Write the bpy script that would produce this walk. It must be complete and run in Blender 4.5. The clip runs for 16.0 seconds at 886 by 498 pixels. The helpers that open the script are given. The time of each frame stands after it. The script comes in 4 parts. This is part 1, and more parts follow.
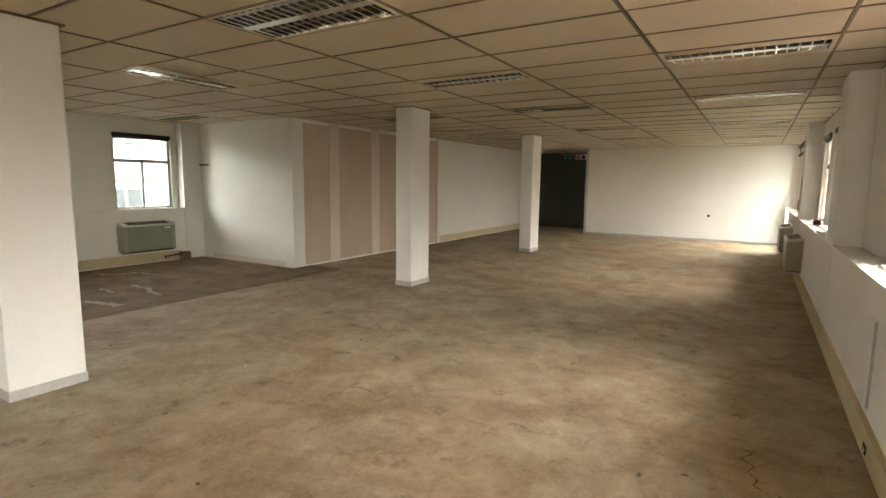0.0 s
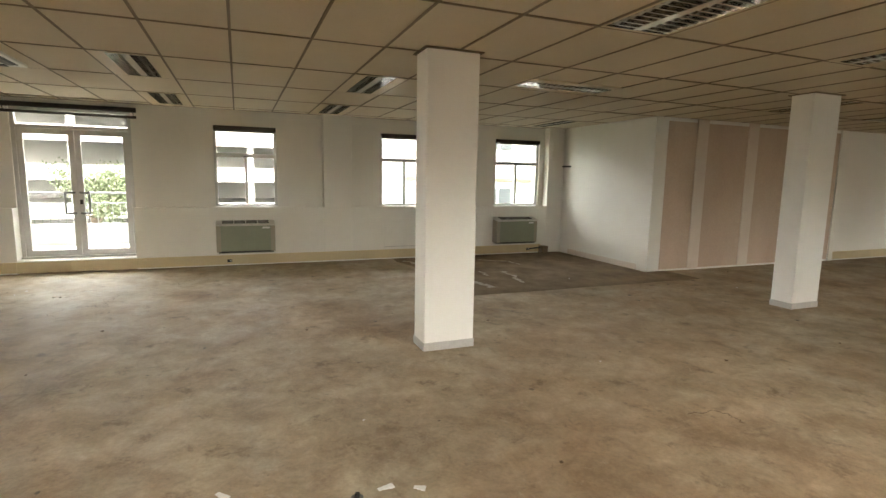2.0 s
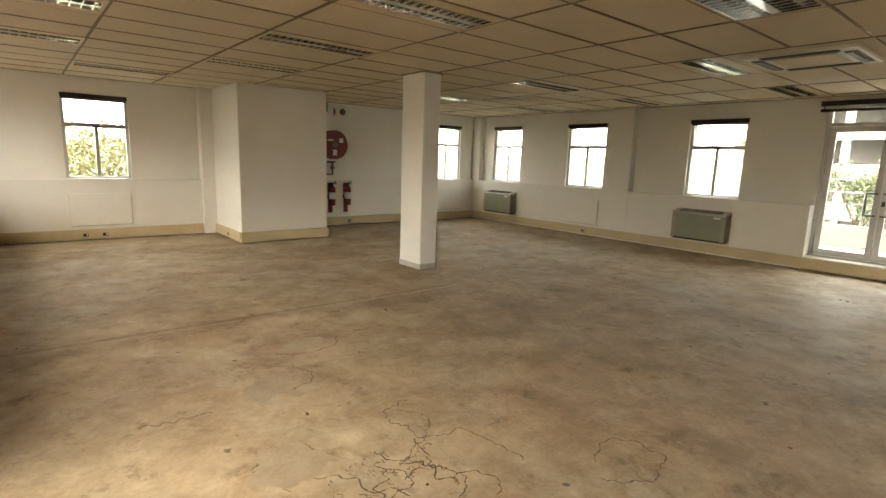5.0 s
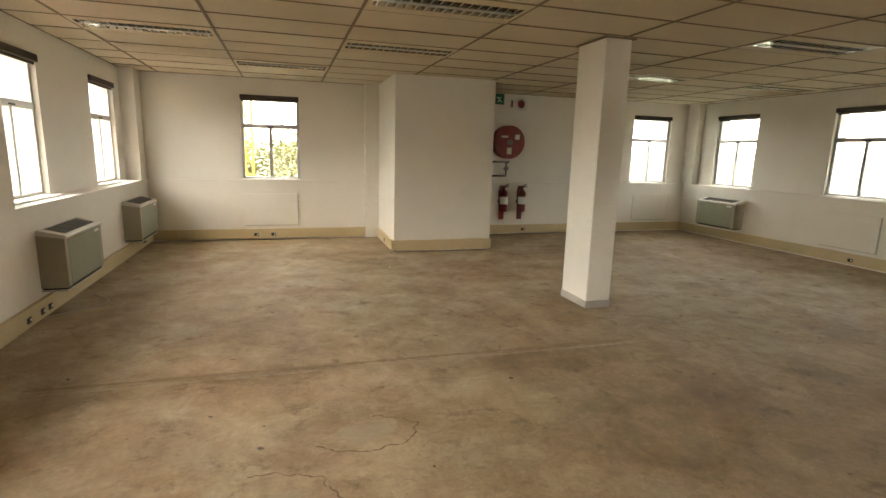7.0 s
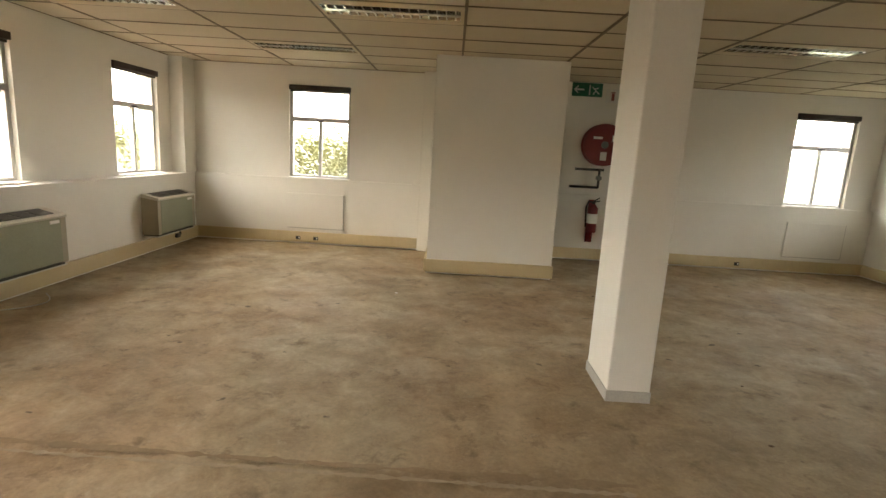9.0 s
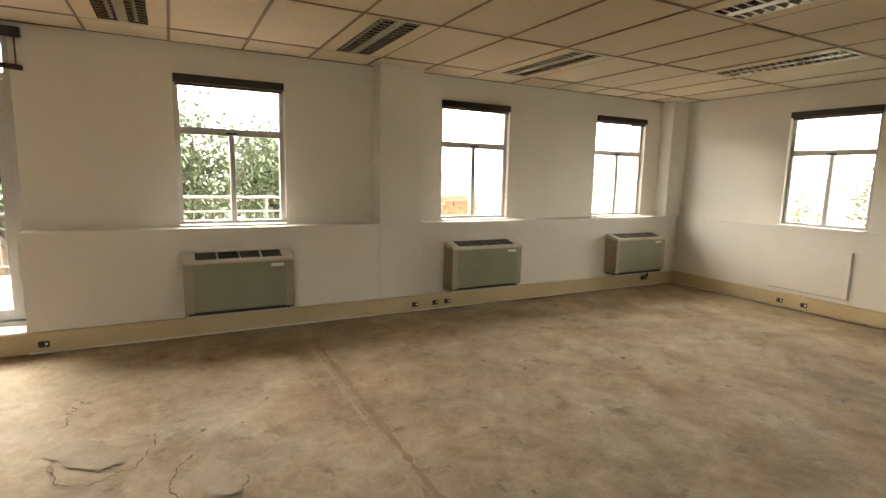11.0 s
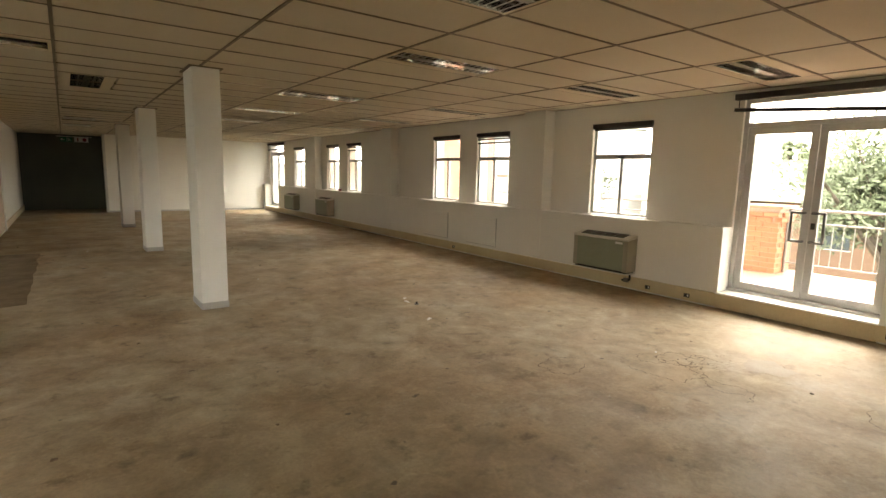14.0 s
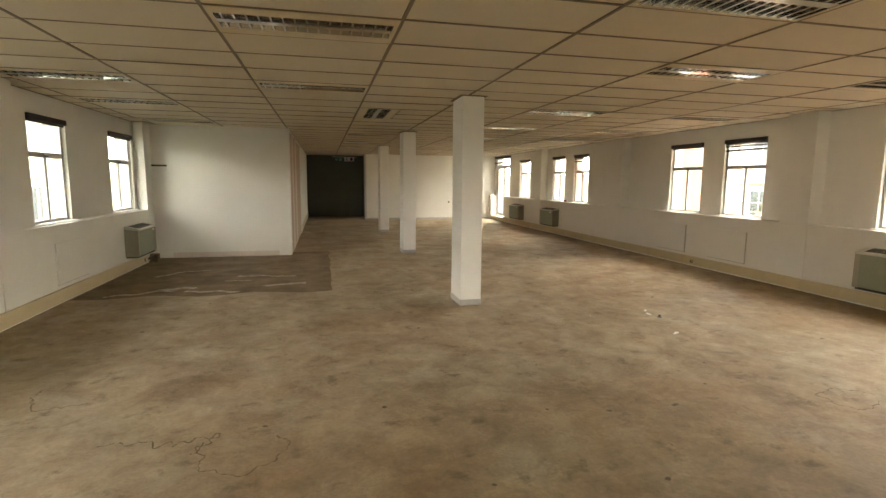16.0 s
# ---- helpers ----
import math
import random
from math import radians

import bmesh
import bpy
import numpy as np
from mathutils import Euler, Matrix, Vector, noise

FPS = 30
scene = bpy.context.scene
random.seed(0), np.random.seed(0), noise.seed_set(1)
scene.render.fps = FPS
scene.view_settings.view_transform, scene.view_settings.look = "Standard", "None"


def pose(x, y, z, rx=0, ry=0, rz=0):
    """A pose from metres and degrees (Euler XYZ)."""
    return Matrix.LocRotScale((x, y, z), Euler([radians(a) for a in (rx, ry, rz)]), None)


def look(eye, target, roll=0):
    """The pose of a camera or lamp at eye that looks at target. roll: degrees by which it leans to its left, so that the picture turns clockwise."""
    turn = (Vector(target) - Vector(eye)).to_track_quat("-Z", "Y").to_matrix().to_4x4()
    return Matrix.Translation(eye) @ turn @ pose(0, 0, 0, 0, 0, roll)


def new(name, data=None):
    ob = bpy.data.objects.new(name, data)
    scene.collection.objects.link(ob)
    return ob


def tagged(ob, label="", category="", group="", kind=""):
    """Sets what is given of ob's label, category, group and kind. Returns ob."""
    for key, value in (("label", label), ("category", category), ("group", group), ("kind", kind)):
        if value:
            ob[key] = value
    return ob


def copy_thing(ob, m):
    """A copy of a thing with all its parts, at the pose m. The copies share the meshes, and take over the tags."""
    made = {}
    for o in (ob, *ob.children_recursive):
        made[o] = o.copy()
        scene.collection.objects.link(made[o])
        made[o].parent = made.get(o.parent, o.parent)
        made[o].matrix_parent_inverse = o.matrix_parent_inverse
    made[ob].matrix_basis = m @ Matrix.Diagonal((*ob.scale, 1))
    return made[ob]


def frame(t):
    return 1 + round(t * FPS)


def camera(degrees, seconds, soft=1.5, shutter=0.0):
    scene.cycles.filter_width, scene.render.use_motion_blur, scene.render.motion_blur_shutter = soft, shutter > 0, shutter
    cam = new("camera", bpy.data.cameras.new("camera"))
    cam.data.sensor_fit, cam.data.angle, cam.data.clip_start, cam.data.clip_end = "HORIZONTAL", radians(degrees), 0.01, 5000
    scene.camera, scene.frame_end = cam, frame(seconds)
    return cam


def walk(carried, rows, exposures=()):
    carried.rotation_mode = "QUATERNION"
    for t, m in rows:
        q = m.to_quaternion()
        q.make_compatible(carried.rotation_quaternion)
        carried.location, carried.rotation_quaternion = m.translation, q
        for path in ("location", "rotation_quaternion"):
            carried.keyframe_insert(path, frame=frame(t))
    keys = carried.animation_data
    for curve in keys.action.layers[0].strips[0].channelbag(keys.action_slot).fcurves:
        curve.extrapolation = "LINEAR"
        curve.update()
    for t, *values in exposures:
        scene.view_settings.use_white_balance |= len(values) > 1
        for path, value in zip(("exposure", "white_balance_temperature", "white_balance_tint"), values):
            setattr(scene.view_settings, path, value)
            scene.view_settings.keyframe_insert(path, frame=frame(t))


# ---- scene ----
cam = camera(81.6, 16.0)
PATH = [
    (0, (0.12, 1.313, 1.537), (-0.909, 3.009, 1.279), 0.7),
    (0.5, (0.09, 1.314, 1.517), (-1.121, 2.885, 1.262), 0.8),
    (1, (0.06, 1.266, 1.519), (-1.365, 2.644, 1.252), 1.5),
    (1.5, (0.02, 1.233, 1.501), (-1.627, 2.336, 1.237), 1.4),
    (2, (-0.005, 1.16, 1.529), (-1.845, 1.894, 1.256), 1.0),
    (2.5, (0.024, 1.076, 1.544), (-1.935, 1.366, 1.266), 1.3),
    (3, (0.067, 1.008, 1.531), (-1.902, 0.807, 1.245), 1.6),
    (3.5, (0.111, 0.901, 1.55), (-1.754, 0.246, 1.241), 2.0),
    (4, (0.141, 0.757, 1.531), (-1.578, -0.217, 1.222), 2.7),
    (4.5, (0.098, 0.632, 1.515), (-1.432, -0.615, 1.188), 2.5),
    (5, (-0.015, 0.568, 1.498), (-1.271, -0.95, 1.153), 1.9),
    (5.2, (-0.115, 0.471, 1.499), (-1.271, -1.122, 1.144), 2.1),
    (7.3, (-1.557, -0.73, 1.523), (-2.067, -2.629, 1.156), 1.6),
    (7.5, (-1.747, -0.844, 1.504), (-2.214, -2.754, 1.14), 1.8),
    (8, (-2.217, -1.131, 1.477), (-2.566, -3.065, 1.105), 2.4),
    (8.2, (-2.399, -1.236, 1.501), (-2.679, -3.18, 1.128), 2.4),
    (10.3, (-3.947, -2.888, 1.509), (-2.896, -4.557, 1.178), 3.2),
    (10.5, (-4.038, -2.969, 1.508), (-2.748, -4.467, 1.205), 2.7),
    (11, (-4.254, -3.016, 1.504), (-2.506, -3.944, 1.218), 1.3),
    (11.5, (-4.5, -2.958, 1.454), (-2.539, -3.249, 1.19), -0.3),
    (12, (-4.721, -3.037, 1.33), (-2.76, -2.695, 1.138), 0.0),
    (12.5, (-4.968, -3.06, 1.398), (-3.158, -2.234, 1.191), 0.8),
    (13, (-5.236, -3.098, 1.502), (-3.637, -1.924, 1.25), 0.3),
    (13.2, (-5.3, -3.164, 1.528), (-3.787, -1.881, 1.272), 0.4),
    (13.5, (-5.386, -3.206, 1.545), (-4.0, -1.791, 1.268), 0.8),
    (14, (-5.551, -3.344, 1.547), (-4.379, -1.749, 1.257), 1.3),
    (14.5, (-5.7, -3.377, 1.559), (-4.73, -1.651, 1.277), 1.2),
    (15, (-5.899, -3.452, 1.562), (-5.113, -1.635, 1.281), 0.4),
    (15.5, (-6.052, -3.486, 1.572), (-5.455, -1.598, 1.292), 0.3),
    (16, (-6.081, -3.514, 1.573), (-5.632, -1.583, 1.309), 0.5),
]
walk(cam, [(t, look(eye, target, roll)) for t, eye, target, roll in PATH], exposures=[(0, 4.72, 6650, 10), (2, 4.53, 6700, 10), (3.5, 4.43, 6850, 10), (5, 4.22, 7250, 11), (8, 4.25, 7250, 11), (10.5, 4.23, 7100, 11), (11.5, 4.0, 7100, 11), (12.5, 3.9, 7250, 11), (14, 4.13, 7250, 11), (16, 4.58, 7250, 11)])

# ---- world and light ----
SKY = 0.135
world = bpy.data.worlds.new("overcast_sky")
scene.world = world
world.use_nodes = True
wn = world.node_tree.nodes
wl = world.node_tree.links
sky = wn.new("ShaderNodeTexSky")
sky.sky_type = "NISHITA"
sky.sun_disc = False
sky.sun_elevation = radians(39)
sky.sun_rotation = radians(73)
sky.air_density, sky.dust_density, sky.ozone_density = 1.6, 4.0, 1.0
soften = wn.new("ShaderNodeMix")
soften.data_type = "RGBA"
soften.inputs[0].default_value = 0.72
wl.new(sky.outputs[0], soften.inputs[6])
soften.inputs[7].default_value = (13.0, 12.9, 12.6, 1)
wl.new(soften.outputs[2], wn["Background"].inputs[0])
wn["Background"].inputs[1].default_value = SKY
sun = new("sun", bpy.data.lights.new("sun", "SUN"))
sun.data.energy, sun.data.angle, sun.data.color = 0.5, radians(60), (1.0, 0.96, 0.9)
sun.matrix_world = look((26, 8, 22), (0, 0, 0))


# ---- materials ----
def mat(name, c1, c2=None, rough=0.8, metal=0.0, scale=3.0, fine=60.0, bump=0.1, mix=0.5, stretch=(1, 1, 1), dist=0.004, vary=0.0, spec=0.5):
    """A two-scale procedural surface: broad patches between two colours, fine grain in tone and relief."""
    m = bpy.data.materials.new(name)
    m.use_nodes = True
    n, l = m.node_tree.nodes, m.node_tree.links
    b = n["Principled BSDF"]
    b.inputs["Roughness"].default_value, b.inputs["Metallic"].default_value = rough, metal
    b.inputs["Specular IOR Level"].default_value = spec
    c2 = c2 or tuple(v * 0.88 for v in c1)
    tc = n.new("ShaderNodeTexCoord")
    mp = n.new("ShaderNodeMapping")
    mp.inputs["Scale"].default_value = stretch
    l.new(tc.outputs["Object"], mp.inputs[0])
    big = n.new("ShaderNodeTexNoise")
    big.inputs["Scale"].default_value, big.inputs["Detail"].default_value, big.inputs["Roughness"].default_value = scale, 6, 0.6
    l.new(mp.outputs[0], big.inputs["Vector"])
    small = n.new("ShaderNodeTexNoise")
    small.inputs["Scale"].default_value, small.inputs["Detail"].default_value = fine, 3
    l.new(mp.outputs[0], small.inputs["Vector"])
    ramp = n.new("ShaderNodeValToRGB")
    ramp.color_ramp.elements[0].position, ramp.color_ramp.elements[1].position = 0.5 - mix / 2, 0.5 + mix / 2
    ramp.color_ramp.elements[0].color, ramp.color_ramp.elements[1].color = (*c2, 1), (*c1, 1)
    l.new(big.outputs[0], ramp.inputs[0])
    grain = n.new("ShaderNodeMix")
    grain.data_type, grain.blend_type = "RGBA", "OVERLAY"
    grain.inputs[0].default_value = 0.18
    l.new(ramp.outputs[0], grain.inputs[6])
    l.new(small.outputs[0], grain.inputs[7])
    last = grain.outputs[2]
    if vary:
        info = n.new("ShaderNodeObjectInfo")
        hsv = n.new("ShaderNodeHueSaturation")
        rng = n.new("ShaderNodeMapRange")
        rng.inputs["To Min"].default_value, rng.inputs["To Max"].default_value = 1 - vary, 1 + vary
        l.new(info.outputs["Random"], rng.inputs[0])
        l.new(rng.outputs[0], hsv.inputs["Value"])
        l.new(last, hsv.inputs["Color"])
        last = hsv.outputs[0]
    l.new(last, b.inputs["Base Color"])
    if bump:
        bp = n.new("ShaderNodeBump")
        bp.inputs["Strength"].default_value, bp.inputs["Distance"].default_value = bump, dist
        l.new(small.outputs[0], bp.inputs["Height"])
        l.new(bp.outputs[0], b.inputs["Normal"])
    return m


def concrete_material():
    """Bare screed: brown and grey-green patches, pale scuffs, dark spots and hairline cracks."""
    m = bpy.data.materials.new("bare_screed")
    m.use_nodes = True
    n, l = m.node_tree.nodes, m.node_tree.links
    b = n["Principled BSDF"]
    tc = n.new("ShaderNodeTexCoord")

    def noise_node(scale, detail, rough, distortion=0.0):
        k = n.new("ShaderNodeTexNoise")
        k.inputs["Scale"].default_value, k.inputs["Detail"].default_value = scale, detail
        k.inputs["Roughness"].default_value, k.inputs["Distortion"].default_value = rough, distortion
        l.new(tc.outputs["Object"], k.inputs["Vector"])
        return k.outputs[0]

    def ramp(src, p0, p1, c0, c1):
        r = n.new("ShaderNodeValToRGB")
        r.color_ramp.elements[0].position, r.color_ramp.elements[1].position = p0, p1
        r.color_ramp.elements[0].color, r.color_ramp.elements[1].color = (*c0, 1), (*c1, 1)
        l.new(src, r.inputs[0])
        return r.outputs[0]

    def blend(fac, a, c, kind="MIX"):
        k = n.new("ShaderNodeMix")
        k.data_type, k.blend_type = "RGBA", kind
        if isinstance(fac, float):
            k.inputs[0].default_value = fac
        else:
            l.new(fac, k.inputs[0])
        for s, i in ((a, 6), (c, 7)):
            if isinstance(s, tuple):
                k.inputs[i].default_value = (*s, 1)
            else:
                l.new(s, k.inputs[i])
        return k.outputs[2]

    base = ramp(noise_node(0.5, 6, 0.65, 0.5), 0.36, 0.64, FLOOR_A, FLOOR_B)
    cloud = ramp(noise_node(1.9, 14, 0.66, 0.35), 0.36, 0.64, (0.37, 0.325, 0.27), (0.70, 0.695, 0.68))
    col = blend(0.62, base, cloud, "OVERLAY")
    pale = ramp(noise_node(1.15, 14, 0.72, 0.3), 0.52, 0.66, (0, 0, 0), (0.55, 0.55, 0.55))
    col = blend(pale, col, FLOOR_PALE)
    rust = ramp(noise_node(0.85, 12, 0.7, 0.3), 0.52, 0.68, (0, 0, 0), (0.55, 0.55, 0.55))
    col = blend(rust, col, FLOOR_DARK)
    fine = ramp(noise_node(5.5, 12, 0.7, 0.9), 0.38, 0.62, (0.33, 0.315, 0.29), (0.66, 0.66, 0.65))
    col = blend(0.35, col, fine, "OVERLAY")
    pits = ramp(noise_node(4.2, 12, 0.7, 0.25), 0.56, 0.68, (0, 0, 0), (0.6, 0.6, 0.6))
    col = blend(pits, col, FLOOR_PIT)
    flakes = ramp(noise_node(8.0, 10, 0.75, 0.6), 0.60, 0.68, (0, 0, 0), (0.5, 0.5, 0.5))
    col = blend(flakes, col, FLOOR_PALE)
    grain = ramp(noise_node(38, 8, 0.75), 0.25, 0.75, (0.2, 0.2, 0.2), (0.8, 0.8, 0.8))
    col = blend(0.3, col, grain, "OVERLAY")
    spots = ramp(noise_node(7.5, 2, 0.4), 0.745, 0.77, (0, 0, 0), (0.7, 0.7, 0.7))
    col = blend(spots, col, (0.05, 0.042, 0.034))
    # broad brown stain in mid-room, which also paints in the dimmer light there
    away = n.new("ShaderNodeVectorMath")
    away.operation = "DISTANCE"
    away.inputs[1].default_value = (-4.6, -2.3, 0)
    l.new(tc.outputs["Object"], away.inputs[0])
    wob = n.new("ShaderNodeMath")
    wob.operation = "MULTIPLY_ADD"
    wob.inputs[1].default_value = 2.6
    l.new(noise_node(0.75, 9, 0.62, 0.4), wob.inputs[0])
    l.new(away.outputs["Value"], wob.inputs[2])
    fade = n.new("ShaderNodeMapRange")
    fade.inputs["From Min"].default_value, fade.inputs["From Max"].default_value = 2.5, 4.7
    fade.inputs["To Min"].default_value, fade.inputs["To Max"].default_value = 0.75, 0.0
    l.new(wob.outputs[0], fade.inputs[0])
    col = blend(fade.outputs[0], col, FLOOR_STAIN_SHADE, "MULTIPLY")
    l.new(col, b.inputs["Base Color"])
    rr = ramp(noise_node(1.8, 6, 0.6), 0.35, 0.7, (0.60, 0.60, 0.60), (0.86, 0.86, 0.86))
    l.new(rr, b.inputs["Roughness"])
    b.inputs["Specular IOR Level"].default_value = 0.35
    bp = n.new("ShaderNodeBump")
    bp.inputs["Strength"].default_value, bp.inputs["Distance"].default_value = 0.5, 0.006
    l.new(noise_node(14, 9, 0.75), bp.inputs["Height"])
    l.new(bp.outputs[0], b.inputs["Normal"])
    return m


def glass_material():
    m = bpy.data.materials.new("window_glass")
    m.use_nodes = True
    n, l = m.node_tree.nodes, m.node_tree.links
    n.remove(n["Principled BSDF"])
    g = n.new("ShaderNodeBsdfGlossy")
    g.inputs["Roughness"].default_value = 0.02
    t = n.new("ShaderNodeBsdfTransparent")
    t.inputs[0].default_value = (0.72, 0.735, 0.73, 1)
    f = n.new("ShaderNodeLayerWeight")
    f.inputs["Blend"].default_value = 0.12
    half = n.new("ShaderNodeMath")
    half.operation = "MULTIPLY"
    half.inputs[1].default_value = 0.5
    mx = n.new("ShaderNodeMixShader")
    l.new(f.outputs["Facing"], half.inputs[0])
    l.new(half.outputs[0], mx.inputs[0])
    l.new(t.outputs[0], mx.inputs[1])
    l.new(g.outputs[0], mx.inputs[2])
    l.new(mx.outputs[0], n["Material Output"].inputs[0])
    return m


FLOOR_A, FLOOR_B = (0.335, 0.250, 0.165), (0.345, 0.292, 0.208)
FLOOR_STAIN_SHADE = (0.54, 0.49, 0.37)
FLOOR_PALE, FLOOR_DARK, FLOOR_PIT = (0.46, 0.40, 0.30), (0.165, 0.100, 0.052), (0.10, 0.068, 0.04)
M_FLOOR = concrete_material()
M_GLASS = glass_material()
M_WALL = mat("wall_paint", (0.80, 0.775, 0.72), (0.76, 0.73, 0.675), 0.62, scale=1.2, fine=140, bump=0.06)
M_COLUMN = mat("column_paint", (0.82, 0.80, 0.76), (0.78, 0.76, 0.72), 0.6, scale=2, fine=120, bump=0.08)
M_DADO = mat("dado_paint", (0.79, 0.765, 0.71), (0.745, 0.715, 0.66), 0.55, scale=1.6, fine=120, bump=0.07)
M_SKIRT = mat("cream_trunking", (0.60, 0.49, 0.30), (0.53, 0.42, 0.25), 0.5, scale=2.5, fine=90, bump=0.05)
M_COLSKIRT = mat("grey_skirting", (0.48, 0.46, 0.43), (0.42, 0.40, 0.37), 0.5, scale=5, fine=90, bump=0.05)
M_TILE = mat("ceiling_tile", (0.62, 0.535, 0.405), (0.55, 0.47, 0.35), 0.9, scale=0.7, fine=170, bump=0.25)
M_TBAR = mat("ceiling_grid", (0.19, 0.135, 0.085), (0.14, 0.10, 0.06), 0.6, scale=4, fine=80, bump=0.03)
M_PAN = mat("fitting_pan", (0.60, 0.50, 0.34), (0.55, 0.45, 0.30), 0.5, scale=3, fine=90, bump=0.03)
M_ALU = mat("bright_louvre", (0.66, 0.645, 0.61), (0.56, 0.54, 0.50), 0.14, 1.0, scale=5, fine=60, bump=0.03)
M_TUBE = mat("unlit_tube", (0.85, 0.85, 0.82), None, 0.25, scale=4, fine=60, bump=0.0)
M_FRAME = mat("window_aluminium", (0.58, 0.57, 0.55), (0.50, 0.49, 0.47), 0.42, 0.35, scale=6, fine=120, bump=0.04)
M_DARKFRAME = mat("mullion_bronze", (0.16, 0.14, 0.125), (0.12, 0.105, 0.09), 0.45, 0.3, scale=6, fine=120, bump=0.04)
M_SILL = mat("sill_white", (0.85, 0.84, 0.80), (0.80, 0.78, 0.73), 0.4, scale=4, fine=90, bump=0.04)
M_BLIND = mat("blind_brown", (0.040, 0.028, 0.024), (0.028, 0.019, 0.016), 0.55, scale=8, fine=60, bump=0.1)
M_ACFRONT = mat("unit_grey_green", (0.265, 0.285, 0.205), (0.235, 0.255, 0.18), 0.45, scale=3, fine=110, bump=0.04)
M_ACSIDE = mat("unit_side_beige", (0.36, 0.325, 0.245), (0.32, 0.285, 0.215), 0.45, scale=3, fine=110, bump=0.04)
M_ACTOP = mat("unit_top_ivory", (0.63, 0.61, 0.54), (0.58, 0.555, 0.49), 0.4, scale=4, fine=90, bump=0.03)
M_BLACK = mat("black_slots", (0.025, 0.024, 0.022), None, 0.6, scale=6, fine=60, bump=0.05)
M_PLASTER = mat("bare_plaster_pink", (0.59, 0.46, 0.36), (0.49, 0.365, 0.275), 0.85, scale=1.4, fine=80, bump=0.25, stretch=(1, 1, 0.5))
M_FILLER = mat("filler_strip_paint", (0.73, 0.65, 0.57), (0.64, 0.54, 0.46), 0.75, scale=2.2, fine=90, bump=0.15, stretch=(1, 1, 0.4))
M_DARKWALL = mat("dark_green_grey_wall", (0.12, 0.13, 0.105), (0.095, 0.10, 0.082), 0.6, scale=1.2, fine=90, bump=0.05)
M_CRACK = mat("crack_shadow", (0.155, 0.105, 0.06), (0.095, 0.064, 0.038), 0.95, scale=9, fine=60, bump=0.2)
M_PATCH = mat("damp_adhesive_patch", (0.27, 0.205, 0.135), (0.15, 0.105, 0.065), 0.9, scale=2.6, fine=30, bump=0.4, mix=0.35, spec=0.15)
M_STREAK = mat("pale_adhesive_streak", (0.52, 0.47, 0.39), (0.30, 0.24, 0.17), 0.8, scale=7, fine=50, bump=0.3)
M_CHROME = mat("brushed_steel", (0.20, 0.195, 0.19), (0.15, 0.147, 0.143), 0.35, 1.0, scale=8, fine=120, bump=0.02)
M_RED = mat("red_enamel", (0.20, 0.014, 0.013), (0.15, 0.010, 0.010), 0.35, scale=5, fine=60, bump=0.03)
M_GREEN = mat("sign_green", (0.010, 0.13, 0.075), None, 0.5, scale=5, fine=60, bump=0.0)
M_PAPER = mat("label_white", (0.78, 0.77, 0.74), None, 0.6, scale=9, fine=60, bump=0.0)
M_BRICK = mat("orange_brick", (0.42, 0.20, 0.11), (0.34, 0.15, 0.08), 0.85, scale=5, fine=70, bump=0.35, vary=0.16)
M_MORTAR = mat("mortar", (0.42, 0.37, 0.31), None, 0.9, scale=6, fine=90, bump=0.3)
M_ORANGE = mat("terracotta_render", (0.44, 0.25, 0.17), (0.38, 0.205, 0.14), 0.85, scale=1.5, fine=60, bump=0.25)
M_TERRA = mat("terracotta_paving", (0.34, 0.185, 0.12), (0.28, 0.15, 0.095), 0.7, scale=2, fine=50, bump=0.2)
M_RAIL = mat("rail_grey_paint", (0.30, 0.30, 0.29), (0.24, 0.24, 0.23), 0.5, 0.3, scale=6, fine=80, bump=0.05)
M_GROUND = mat("grass_and_asphalt", (0.10, 0.115, 0.06), (0.075, 0.075, 0.065), 0.95, scale=0.08, fine=4, bump=0.3)
M_LEAF = mat("leaves", (0.12, 0.14, 0.075), (0.08, 0.098, 0.05), 0.75, scale=0.8, fine=12, bump=0.0, vary=0.2)
M_LEAFY = mat("yellow_green_leaves", (0.25, 0.235, 0.12), (0.17, 0.165, 0.075), 0.75, scale=0.8, fine=12, bump=0.0, vary=0.15)
M_BARK = mat("bark", (0.13, 0.10, 0.075), (0.08, 0.06, 0.045), 0.95, scale=4, fine=30, bump=0.5)
M_WHITEB = mat("white_render", (0.45, 0.445, 0.43), (0.38, 0.375, 0.36), 0.8, scale=0.6, fine=20, bump=0.1)
M_ROOF = mat("grey_green_roof", (0.20, 0.21, 0.155), (0.16, 0.17, 0.12), 0.8, scale=1.2, fine=20, bump=0.3)
M_BROWNB = mat("brown_brick_far", (0.20, 0.12, 0.08), (0.16, 0.095, 0.06), 0.85, scale=1.4, fine=18, bump=0.2)
M_DKGLASS = mat("dark_window_glass", (0.06, 0.07, 0.075), None, 0.12, scale=3, fine=20, bump=0.0)
M_YELLOW = mat("crane_yellow", (0.62, 0.42, 0.03), (0.52, 0.35, 0.025), 0.5, scale=3, fine=30, bump=0.0)
M_HILL = mat("far_hills", (0.16, 0.19, 0.15), (0.11, 0.14, 0.10), 0.95, scale=0.03, fine=0.4, bump=0.0)
M_CAR = mat("car_paint_silver", (0.42, 0.43, 0.45), None, 0.3, 0.4, scale=3, fine=40, bump=0.0)
M_TYRE = mat("tyre_rubber", (0.03, 0.03, 0.03), None, 0.8, scale=6, fine=40, bump=0.1)


